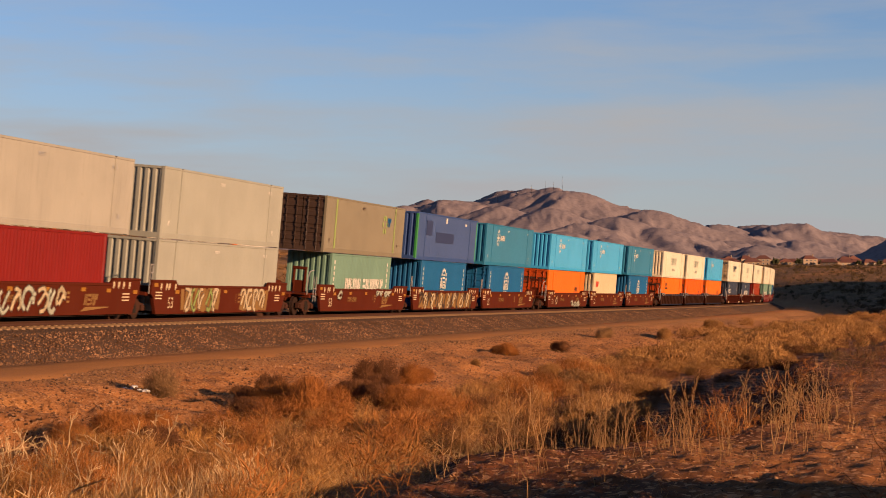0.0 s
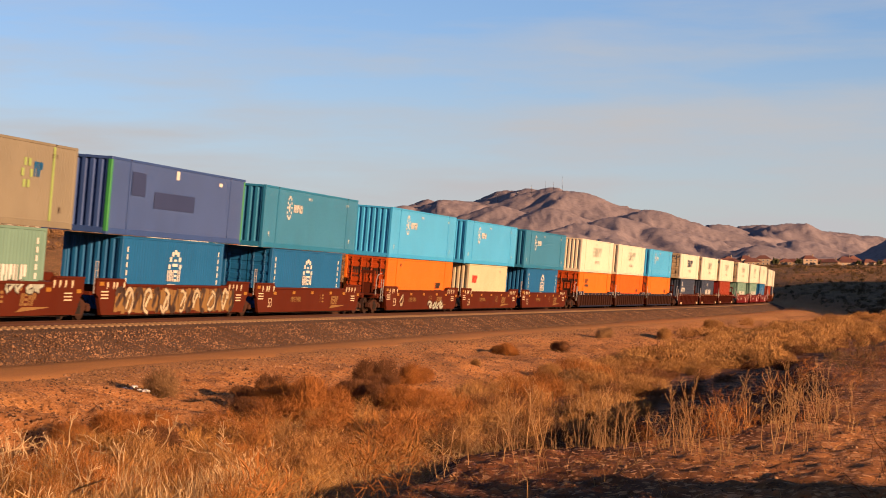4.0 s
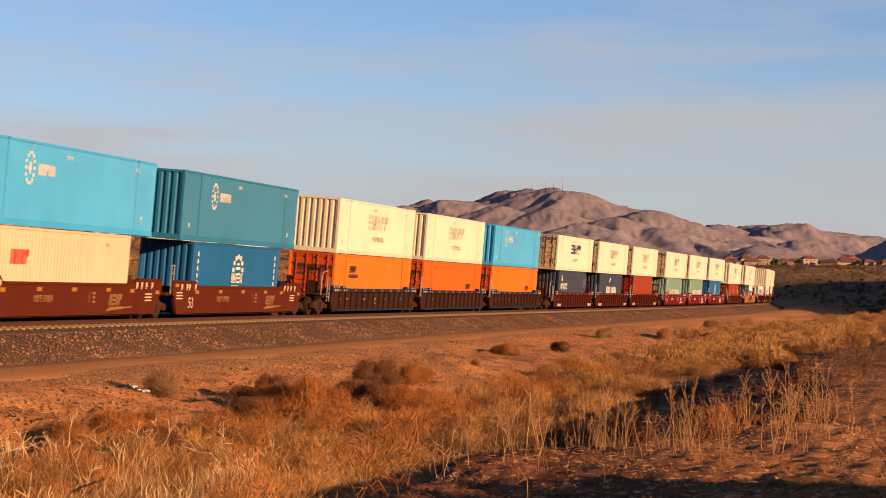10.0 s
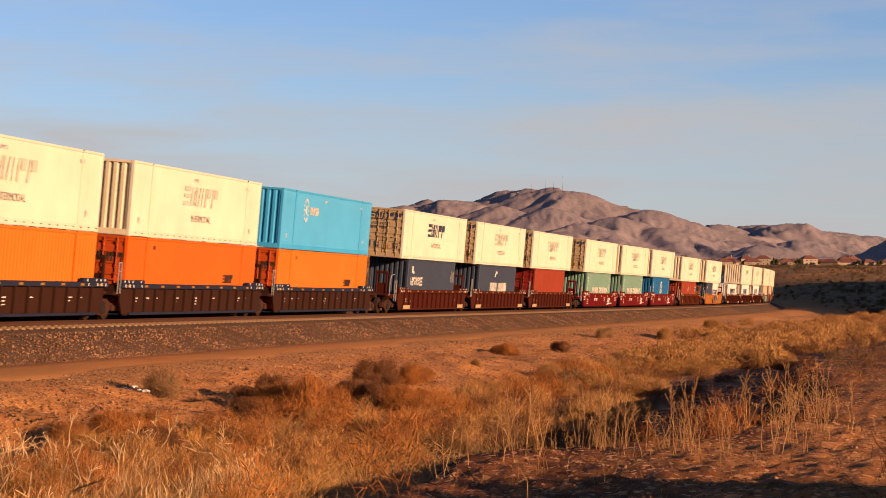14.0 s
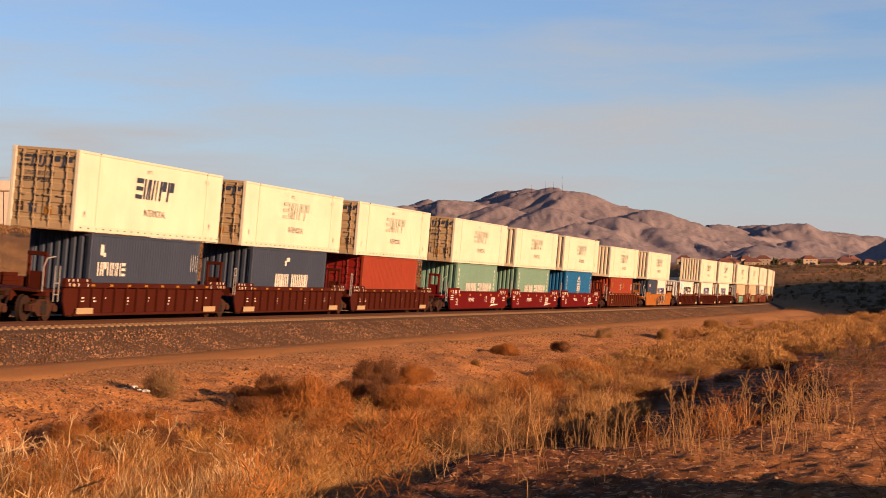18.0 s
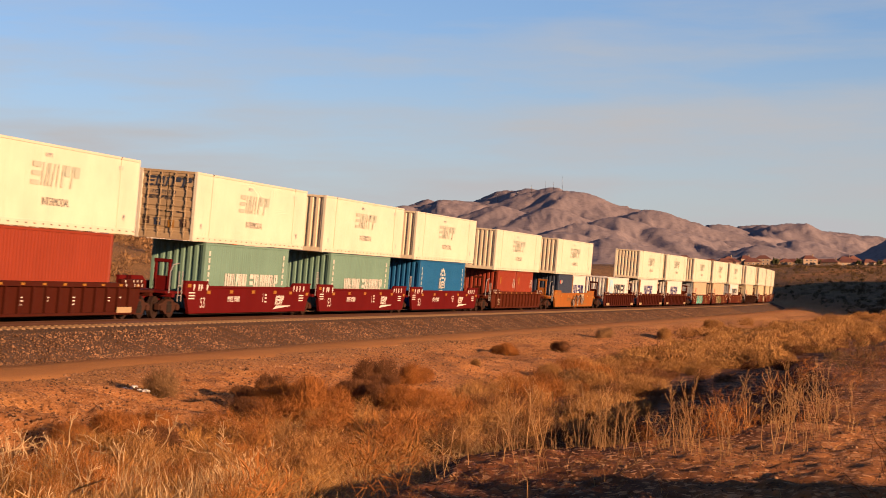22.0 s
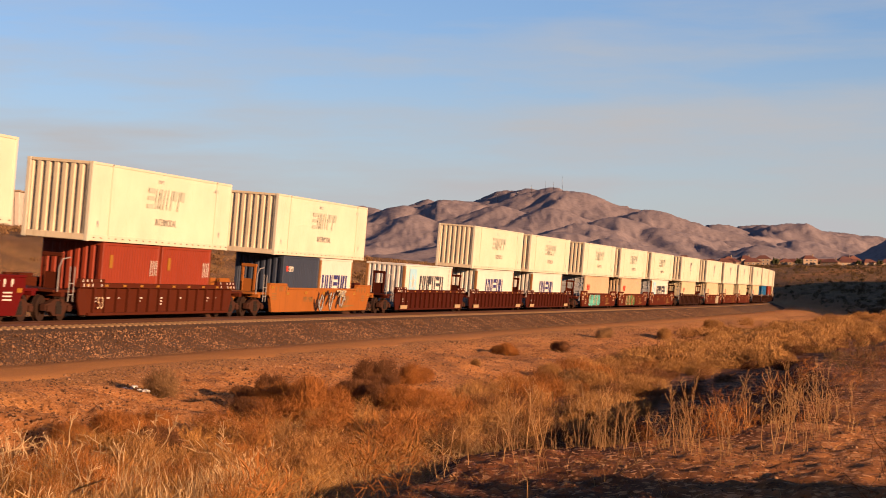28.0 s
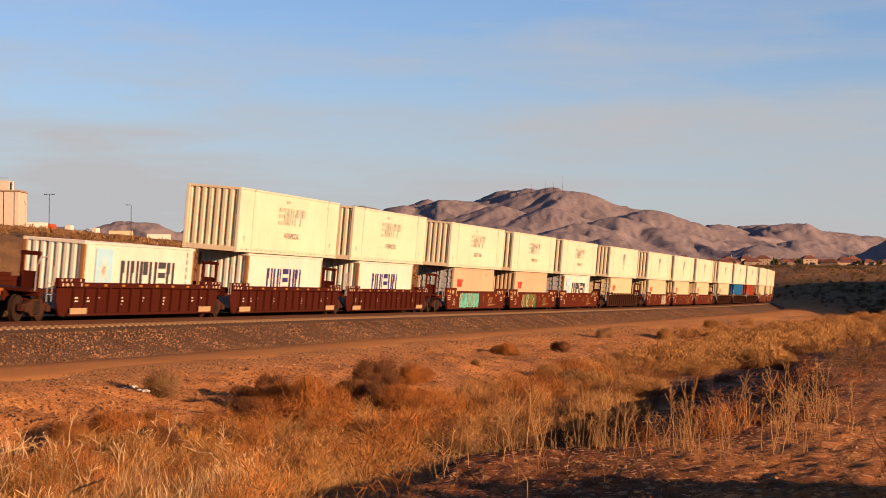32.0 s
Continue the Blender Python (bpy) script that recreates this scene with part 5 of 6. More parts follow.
def puff_arrays(seed, wide, high, twigs, width, up=0.5, reach=1.0):
    """A rounded dry bush: short fine twigs through a lumpy dome."""
    r = np.random.RandomState(seed)
    n_l = r.randint(3, 6)
    lobes = np.stack([r.normal(0, 0.30, n_l) * wide, r.normal(0, 0.30, n_l) * wide, r.uniform(0.25, 0.50, n_l) * high, r.uniform(0.40, 0.66, n_l)], 1)
    pick = r.randint(0, n_l, twigs)
    q = r.normal(0, 1, (twigs, 3))
    q /= np.linalg.norm(q, axis=1)[:, None]
    rad = r.uniform(0.2, 1.0, twigs) ** 0.33
    c = lobes[pick]
    p = c[:, :3] + q * (rad * c[:, 3])[:, None] * [wide, wide, high * 0.9]
    p[:, 2] = np.abs(p[:, 2])
    out = (1.05 - up) * q + [0, 0, up] + r.normal(0, 0.6, (twigs, 3))
    out /= np.linalg.norm(out, axis=1)[:, None]
    length = reach * r.uniform(0.12, 0.32, twigs) * (wide + high) / 2
    v, f = ribbons(p - out * (length * 0.5)[:, None], p + out * (length * 0.5)[:, None], r.normal(0, 0.02 * wide, (twigs, 3)), r.uniform(0.6, 1.2, twigs) * width, r, q + r.normal(0, 0.25, (twigs, 3)))
    v[:, 2] = np.maximum(v[:, 2], -0.05)
    # one thin triangle a twig
    v = v.reshape(-1, 5, 3)[:, [0, 1, 4]].reshape(-1, 3)
    return v, np.arange(len(v)).reshape(-1, 3)


def stalk_arrays(seed, high, width, stems=0, lean=0.16, curl=0.25):
    """A dead weed: a few thin stems from one root, kinked, with short forks towards the top."""
    r = np.random.RandomState(seed)
    b0, t0, w0 = [], [], []
    for _ in range(stems or r.randint(3, 8)):
        p = np.array([r.normal(0, 0.05), r.normal(0, 0.05), -0.05])
        way = np.array([r.normal(0, lean), r.normal(0, lean), 1.0])
        tall, n = high * r.uniform(0.5, 1.0), 5
        for k in range(n):
            way = way + [r.normal(0, curl * 0.6), r.normal(0, curl * 0.6), r.normal(0, curl * 0.2)]
            way = way / np.linalg.norm(way)
            q = p + way * tall / n
            b0.append(p), t0.append(q), w0.append(width * (1.25 - 0.18 * k))
            for _ in range((0, 0, 0, 2, 3)[k]):
                out = way + [r.normal(0, 0.6), r.normal(0, 0.6), r.uniform(0.1, 0.6)]
                tip = q + out / np.linalg.norm(out) * tall * r.uniform(0.12, 0.36)
                b0.append(q), t0.append(tip), w0.append(width * 0.50)
                for _ in range(r.randint(0, 3)):
                    f = r.uniform(0.4, 1.0)
                    b0.append(q + (tip - q) * f), t0.append(q + (tip - q) * f + np.array([r.normal(0, 0.05), r.normal(0, 0.05), r.uniform(0, 0.06)]) * high * 1.6), w0.append(width * 0.36)
            p = q
    b0, t0, w0 = np.array(b0), np.array(t0), np.array(w0)
    d = t0 - b0
    side = np.cross(d, r.normal(size=d.shape))
    side /= np.linalg.norm(side, axis=1)[:, None] + 1e-9
    other = np.cross(d / (np.linalg.norm(d, axis=1)[:, None] + 1e-9), side)
    v, f, k = [], [], 0
    for w in (side, other):
        w = w * w0[:, None] / 2
        v.append(np.stack([b0 - w, b0 + w, t0 + w * 0.75, t0 - w * 0.75], 1).reshape(-1, 3))
        i = np.arange(len(b0))[:, None] * 4 + k
        f.append(np.concatenate([i + [[0, 1, 2]], i + [[0, 2, 3]]]))
        k += len(b0) * 4
    return np.concatenate(v), np.concatenate(f)


def scatter(name, places, arrays, material, seed, label, category):
    """Many copies of a few plants, joined into one thing that nobody could count."""
    r = np.random.RandomState(seed)
    vs, fs, k = [], [], 0
    for x, y, z, size in places:
        v, f = arrays[r.randint(len(arrays))]
        a = r.uniform(0, 2 * math.pi)
        c, s_ = math.cos(a) * size, math.sin(a) * size
        q = np.stack([v[:, 0] * c - v[:, 1] * s_ + x, v[:, 0] * s_ + v[:, 1] * c + y, v[:, 2] * size * r.uniform(0.8, 1.2) + z], 1)
        vs.append(q), fs.append(f + k)
        k += len(q)
    ob = new(name, array_mesh(name, np.concatenate(vs), np.concatenate(fs), material))
    return tagged(ob, label, category, kind="stuff")


def spots(n, seed, s0, s1, d0, d1, size0, size1, keep=None):
    """Places on the ground within a stretch of the line."""
    r = np.random.RandomState(seed)
    s, d = r.uniform(s0, s1, n), r.uniform(d0, d1, n)
    h = np.interp(s, _s, _h)
    x, y = np.interp(s, _s, _x) + np.cos(h) * d, np.interp(s, _s, _y) - np.sin(h) * d
    ok = np.ones(n, bool) if keep is None else keep(x, y, s, d, r.uniform(0, 1, n))
    x, y = x[ok], y[ok]
    return np.stack([x, y, ground_z(x, y), r.uniform(size0, size1, len(x)) ** 1.0], 1)


def grass_field(name, n, seed, s0, s1, d0, d1, high, width, material, keep, label, lean=0.35):
    r = np.random.RandomState(seed)
    p = spots(n, seed, s0, s1, d0, d1, high[0], high[1], keep)
    m = len(p)
    base = p[:, :3] - [0, 0, 0.03]
    hgt = p[:, 3]
    off = np.stack([r.normal(0, lean, m) * hgt, r.normal(0, lean, m) * hgt, hgt * r.uniform(0.7, 1.0, m)], 1)
    v, f = ribbons(base, base + off, np.stack([r.normal(0, 0.12, m), r.normal(0, 0.12, m), np.full(m, 0.10)], 1) * hgt[:, None], r.uniform(*width, m), r)
    tagged(new(name, array_mesh(name, v, f, material)), label, "grass", kind="stuff")


def patchy(size, seed, cut, soft=0.4):
    def keep(x, y, s, d, u):
        return waves(x, y, size, seed, 3) * 0.5 + 0.5 > cut + soft * (u - 0.5)
    return keep


def hollow(x, y):
    """The washed-out hollow, which stays bare."""
    return (np.abs(x + 0.2127 * y + 0.4) < 1.0) & (y > 34.0) & (y < 41)


def build_plants():
    def in_ditch(size, seed, cut, soft):
        rough = patchy(size, seed, cut, soft)
        return lambda x, y, s, d, u: rough(x, y, s, d, u) & ~hollow(x, y)

    def on_bank(size, seed, cut, soft, e0=0.2, far=34.0):
        rough = patchy(size, seed, cut, soft)
        return lambda x, y, s, d, u: rough(x, y, s, d, u) & (brow(x, y) > e0) & (y < far)
    # tangled dry grass in the ditch
    grass_field("dry_grass", 40000, 101, -58, -12, 14.5, 20.0, (0.18, 0.60), (0.005, 0.009), M["straw"], in_ditch(3.2, 55, 0.44, 0.45), "golden dry grass filling the ditch", 0.85)
    grass_field("dry_grass", 42000, 102, -60, -12, 14.0, 22.5, (0.2, 0.60), (0.005, 0.009), M["pale_straw"], in_ditch(3.0, 56, 0.50, 0.5), "pale dry grass on the ditch floor", 0.7)
    grass_field("dry_grass", 9000, 104, -14, 50, 15.0, 19.5, (0.12, 0.36), (0.012, 0.020), M["straw"], patchy(7.0, 58, 0.48, 0.5), "golden dry grass along the ditch", 0.8)
    grass_field("dry_grass", 5000, 105, -45, 60, 9.0, 14.0, (0.05, 0.2), (0.012, 0.020), M["gold_brush"], in_ditch(3.0, 59, 0.66, 0.2), "sparse dry grass on the gravel slope", 0.7)
    # short tufts and litter on the near bank
    grass_field("dry_grass", 30000, 103, -60, 0, 24, 36, (0.03, 0.10), (0.003, 0.006), M["gold_brush"], on_bank(1.4, 57, 0.56, 0.25), "short dry grass tufts on bare earth", 0.8)
    grass_field("plant_litter", 60000, 106, -60, 0, 23, 36, (0.018, 0.06), (0.005, 0.010), M["brown_brush"], lambda x, y, s, d, u: (brow(x, y) > 0.2) & (y < 34) & (x < 0.6 + 2.2 * u) & (waves(x, y, 2.0, 66, 3) > -0.3), "dead stems and litter on bare earth", 2.2)
    grass_field("plant_litter", 14000, 131, -60, -20, 23, 34, (0.008, 0.028), (0.003, 0.006), M["pale_straw"], on_bank(1.6, 74, 0.55, 0.4), "pale straw litter on bare earth", 2.4)
    grass_field("dry_grass", 30000, 107, -60, -10, 22, 34, (0.03, 0.11), (0.0025, 0.005), M["straw"], on_bank(1.8, 67, 0.50, 0.3, -0.6), "tufts of dry grass on the near bank", 0.7)
    # weeds with pale branching stalks along the brow of the near bank
    stalks = [stalk_arrays(200 + i, 0.52, 0.0095, 1 + i % 3, 0.10, 0.14) for i in range(12)]
    r = np.random.RandomState(111)
    x = r.uniform(-1.6, 6.2, 2600)
    y = np.interp(x, BROW_X, BROW_Y) - r.uniform(0, 1, 2600) ** 1.5 * 4.2 + 0.5
    ok = (waves(x, y, 1.5, 60, 2) * 0.5 + 0.5 > 0.50 + 0.5 * (r.uniform(0, 1, 2600) - 0.5)) & (y > 15.8) & (r.uniform(0, 1, 2600) > step01(4.2, 6.2, x))
    x, y = x[ok][:140], y[ok][:140]
    p = np.stack([x, y, ground_z(x, y), r.uniform(0.6, 1.2, len(x))], 1)
    scatter("dry_weeds", p, stalks, M["weed_stalk"], 5, "pale dead weed stalks on the ditch edge", "weeds")
    x, y = r.uniform(-0.5, 2.6, 90), r.uniform(14.6, 19.5, 90)
    ok = brow(x, y) > 0.3
    p = np.stack([x, y, ground_z(x, y), r.uniform(0.25, 0.75, 90)], 1)[ok]
    sticks = [stalk_arrays(215 + i, 0.45, 0.007, 1 + i % 2, 0.35, 0.3) for i in range(8)]
    scatter("dead_sticks", p, sticks, M["pale_straw"], 25, "thin grey dead sticks on dark bare earth", "weeds")
    low = [shrub_arrays(230 + i, 0.26, 0.12, 60, 0.0035, 0.12, 0.5) for i in range(6)]
    p = spots(420, 121, -60, -8, 23.0, 35.0, 0.5, 1.3, on_bank(2.2, 68, 0.48, 0.3))
    scatter("fallen_weeds", p, low, M["brown_brush"], 15, "fallen brown weed stems on bare earth", "weeds")
    # rust-red twiggy weeds growing down the shaded face
    p = spots(700, 122, -60, 0, 18.0, 32.0, 0.6, 1.3, lambda x, y, s, d, u: (brow(x, y) > -2.6) & (brow(x, y) < 0.3) & (y < 40) & (waves(x, y, 2.5, 69, 2) > -0.15))
    mound = [puff_arrays(250 + i, 0.42, 0.55, 420, 0.0065) for i in range(6)]
    scatter("low_brush", p, mound, M["rust_brush"], 16, "red-brown low brush on the shaded bank face", "brush")
    p = spots(520, 123, -30, 60, 22.0, 40.0, 0.7, 1.5, lambda x, y, s, d, u: (brow(x, y) > 0.6) & (y > 31) & (waves(x, y, 6, 75, 2) > -0.3))
    scatter("bench_brush", p[::2], mound, M["olive_brush"], 17, "grey-olive brush on the bank beyond bare earth", "brush")
    scatter("bench_brush", p[1::2], mound, M["brown_brush"], 24, "dark brown brush on the bank beyond bare earth", "brush")
    grass_field("tall_grass", 300, 124, -60, -28, 18.0, 30.0, (0.20, 0.48), (0.005, 0.009), M["pale_straw"], patchy(1.6, 70, 0.54, 0.3), "tall pale dry grass on the bank", 0.22)
    grass_field("tall_grass", 6500, 127, -42, -30, 13.0, 19.0, (0.40, 0.85), (0.008, 0.013), M["beige_straw"], lambda x, y, s, d, u: (y < 36) & ~hollow(x, y) & (waves(x, y, 2.6, 72, 3) > -0.25 + 0.5 * u), "tall beige dry grass at the ditch head", 0.20)
    curly = [shrub_arrays(220 + i, 0.50, 0.50, 150, 0.011, 0.30, 0.5) for i in range(6)]
    p = spots(420, 112, -58, -22, 14.5, 20.0, 0.7, 1.3, in_ditch(4.0, 61, 0.36, 0.5))
    scatter("tumbleweed", p, curly, M["straw"], 6, "tangled golden dead thistle in the ditch", "weeds")
    limbs = [stalk_arrays(270 + i, 1.0, 0.026, 1, 0.45, 0.65) for i in range(6)]
    p = spots(42, 126, -40, -25, 14.0, 18.5, 0.9, 1.6, None)
    for k, (px, py, pz, size) in enumerate(p):
        v, f = limbs[k % 6]
        if k < 6:
            limbs[k] = (v, array_mesh("dead_thistle", v, f, M["beige_straw"]))
        ob = new("dead_thistle", limbs[k % 6][1])
        ob.matrix_basis = pose(px, py, pz - 0.03, 0, 0, 77 * k) @ Matrix.Diagonal((size, size, size, 1))
        tagged(ob, "pale curling dead thistle stem standing in dry grass", "weed", "thistles on the near bank")
    # rusty low brush in the ditch
    low = [puff_arrays(240 + i, 0.62, 0.66, 1300, 0.0085) for i in range(6)]
    p = spots(110, 113, -40, 30, 15.2, 19.5, 0.7, 1.5, in_ditch(8.0, 62, 0.40, 0.35))
    scatter("rust_brush", p, low, M["rust_brush"], 7, "rust-coloured dead brush in the ditch", "brush")
    p = spots(170, 119, -38, 40, 15.5, 19.8, 0.6, 1.3, patchy(6.0, 63, 0.50, 0.35))
    scatter("gold_brush", p, low, M["gold_brush"], 13, "golden dead brush in the ditch", "brush")
    p = spots(130, 128, -26, 22, 16.5, 24.5, 0.6, 1.2, lambda x, y, s, d, u: (brow(x, y) < -6.5) & (waves(x, y, 5, 73, 2) > -0.4))
    scatter("ditch_brush", p, low, M["gold_brush"], 18, "pale gold dead brush on the ditch floor", "brush")
    p = spots(110, 129, -26, 22, 17.5, 25.5, 0.5, 1.0, lambda x, y, s, d, u: brow(x, y) < -3.5)
    scatter("ditch_brush", p, low, M["brown_brush"], 19, "dark brown dead brush on the ditch floor", "brush")
    # field of pale round brush towards the bend
    far = [puff_arrays(260 + i, 0.85, 0.62, 900, 0.024, 0.25, 0.8) for i in range(7)]

    def flat_field(x, y, s, d, u):
        e = brow(x, y)
        return (d > 15.5 - 4.5 * np.clip((s - 50) / 50, 0, 1) + 5 * np.clip((s - 130) / 110, 0, 1) + 3.0 * u) & (waves(x, y, 14, 64, 3) > -0.5) & ((e < -8.0) | (e > 1.0))
    mid = [puff_arrays(265 + i, 0.80, 0.62, 3600, 0.0090, 0.25, 0.75) for i in range(6)]
    p = spots(75, 134, -14, 45, 14.5, 30, 0.8, 1.7, lambda x, y, s, d, u: (brow(x, y) < -5.5) & (d > 15.0 + 2.0 * u))
    scatter("tan_brush", p, mid, M["tan_brush"], 22, "pale tan rounded brush in the ditch", "brush")
    p = spots(60, 135, -14, 45, 14.5, 30, 0.5, 1.3, lambda x, y, s, d, u: (brow(x, y) < -5.0) & (d > 15.0 + 2.0 * u))
    scatter("brown_brush", p, mid, M["brown_brush"], 23, "dark brown rounded brush in the ditch", "brush")
    p = spots(230, 132, 30, 110, 14.0, 34, 0.8, 1.8, lambda x, y, s, d, u: (brow(x, y) < -5.5) & (d > 15.0 + 2.0 * u - 2.5 * step01(30, 80, s)) & (waves(x, y, 9, 76, 2) > -0.55))
    scatter("tan_brush", p, far, M["tan_brush"], 20, "pale tan rounded brush beyond the ditch", "brush")
    p = spots(150, 133, 30, 110, 14.0, 34, 0.6, 1.2, lambda x, y, s, d, u: (brow(x, y) < -5.0) & (d > 14.5 + 2.0 * u - 2.5 * step01(30, 80, s)))
    scatter("brown_brush", p, far, M["brown_brush"], 21, "brown rounded brush beyond the ditch", "brush")
    p = spots(430, 114, 8, 250, 10.0, 50, 0.8, 1.7, flat_field)
    scatter("pale_brush", p, far, M["gold_brush"], 8, "pale gold round brush across the flat", "brush")
    p = spots(120, 115, 20, 260, 17.0, 60, 0.5, 1.2, flat_field)
    scatter("olive_brush", p, far, M["olive_brush"], 9, "olive-brown brush across the flat", "brush")
    p = spots(200, 116, 10, 150, 16.0, 34, 0.6, 1.3, flat_field)
    scatter("grey_brush", p, far, M["grey_brush"], 10, "grey-brown brush across the flat", "brush")
    # brush on the rise behind the train and on the far slopes
    sparse = [puff_arrays(290 + i, 0.80, 0.70, 150, 0.085) for i in range(5)]
    p = spots(1500, 117, -40, 260, -90, -9, 0.5, 1.5, None)
    scatter("hill_brush", p, sparse, M["grey_brush"], 11, "grey-brown brush on the rise", "brush")
    coarse = [puff_arrays(280 + i, 0.95, 0.75, 80, 0.15) for i in range(5)]
    p = spots(3000, 118, 240, 620, 16, 150, 0.5, 1.4, None)
    scatter("far_brush", p, coarse, M["olive_brush"], 12, "dark scattered brush on the far slope", "brush")


# x, y, half-width, height, kind
SHRUBS = [(-7.25, 51.6, 0.85, 0.85, "grey_brush"), (-5.5, 54.6, 0.48, 0.55, "brown_brush"), (-4.1, 50.2, 0.95, 1.2, "rust_brush"),
          (-3.4, 51.4, 0.8, 1.0, "rust_brush"), (-2.8, 60.0, 0.75, 0.75, "brown_brush"), (-2.3, 65.6, 0.95, 1.25, "brown_brush"), (-1.2, 66.6, 0.8, 0.7, "rust_brush"),
          (-1.7, 64.4, 0.6, 0.6, "brown_brush"), (-0.6, 62.6, 0.5, 0.5, "rust_brush"), (3.3, 96.5, 0.8, 0.7, "rust_brush"),
          (6.0, 105.5, 0.75, 0.75, "brown_brush"), (10.4, 127.0, 0.8, 0.7, "grey_brush"), (1.3, 82.6, 0.35, 0.4, "gold_brush"),
          (-7.2, 38.8, 0.75, 0.65, "rust_brush"), (-2.6, 49.1, 0.7, 0.7, "rust_brush"), (1.5, 55.9, 0.8, 0.7, "gold_brush"),
          (3.1, 68.5, 0.8, 0.7, "rust_brush"), (-6.2, 43.5, 0.8, 0.7, "rust_brush"), (-5.0, 48.6, 0.8, 0.75, "brown_brush"), (-4.9, 50.6, 0.7, 0.85, "brown_brush"), (-4.55, 52.6, 0.55, 0.9, "brown_brush"), (-3.55, 49.3, 1.1, 1.25, "rust_brush"), (-1.9, 57.5, 0.95, 1.0, "brown_brush"), (-6.6, 40.6, 1.0, 0.8, "rust_brush"), (-5.9, 39.2, 0.9, 0.75, "brown_brush"),
          (-1.2, 57.0, 0.8, 0.8, "rust_brush"), (0.6, 60.5, 0.9, 0.8, "gold_brush"), (2.2, 72.0, 0.7, 0.7, "rust_brush"),
          (4.5, 82.0, 0.9, 0.8, "gold_brush"), (24.0, 178.0, 1.2, 1.1, "gold_brush"), (15.5, 139.0, 0.9, 0.8, "gold_brush"),
          # invented shrubs just right of the view, added to shade the near bank
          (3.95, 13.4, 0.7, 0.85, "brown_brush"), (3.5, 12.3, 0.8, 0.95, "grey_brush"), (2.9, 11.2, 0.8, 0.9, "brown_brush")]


def build_shrubs():
    """The bushes that stand alone, with three invented ones that shade the near bank."""
    kinds = {}
    for key in ("rust_brush", "brown_brush", "grey_brush", "gold_brush"):
        for i in range(3):
            grey = key == "grey_brush"
            va, fa = puff_arrays(300 + 10 * i + len(key), 0.95, 1.0, 5000 if grey else 9500, 0.011, 0.8 if grey else 0.5, 1.3 if grey else 1.0)
            vb, fb = shrub_arrays(330 + 10 * i + len(key), 1.0, 1.12, 420, 0.010, 0.30, 0.45)
            vc, fc = puff_arrays(360 + 10 * i + len(key), 0.50, 0.55 if grey else 0.62, 1500 if grey else 3500, 0.016)
            v, f = np.concatenate([va, vb, vc]), np.concatenate([fa, fb + len(va), fc + len(va) + len(vb)])
            kinds[key, i] = array_mesh("shrub", v, f, M[key])
    words = {"rust_brush": "rust-orange dry shrub on the ditch slope", "brown_brush": "dark brown dry shrub on open ground",
             "grey_brush": "grey-brown twiggy shrub beside the dirt road", "gold_brush": "pale gold rounded shrub on the slope"}
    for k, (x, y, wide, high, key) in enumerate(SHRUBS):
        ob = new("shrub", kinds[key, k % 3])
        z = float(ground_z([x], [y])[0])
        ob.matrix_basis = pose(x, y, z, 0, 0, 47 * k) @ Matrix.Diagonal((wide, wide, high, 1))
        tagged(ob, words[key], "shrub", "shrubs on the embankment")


build_plants()
build_shrubs()

# ---- houses beyond the bend, and the yard on the rise ----
M["stucco"] = paint("tan_stucco", (0.15, 0.0938, 0.0562), 0.9, 0.15, 0.0)
M["stucco_pale"] = paint("pale_stucco", (0.203, 0.139, 0.09), 0.9, 0.15, 0.0)
M["tile"] = paint("red_roof_tile", (0.098, 0.036, 0.024), 0.85, 0.3, 0.0)
M["tile_brown"] = paint("brown_roof_tile", (0.085, 0.030, 0.021), 0.85, 0.3, 0.0)
M["concrete"] = paint("pale_concrete", (0.34, 0.275, 0.215), 0.9, 0.3, 0.05)
m_, n_, l_, b_ = node_mat("window_glass")
b_.inputs["Base Color"].default_value, b_.inputs["Roughness"].default_value = (0.03, 0.035, 0.045, 1), 0.08
M["glass"] = m_


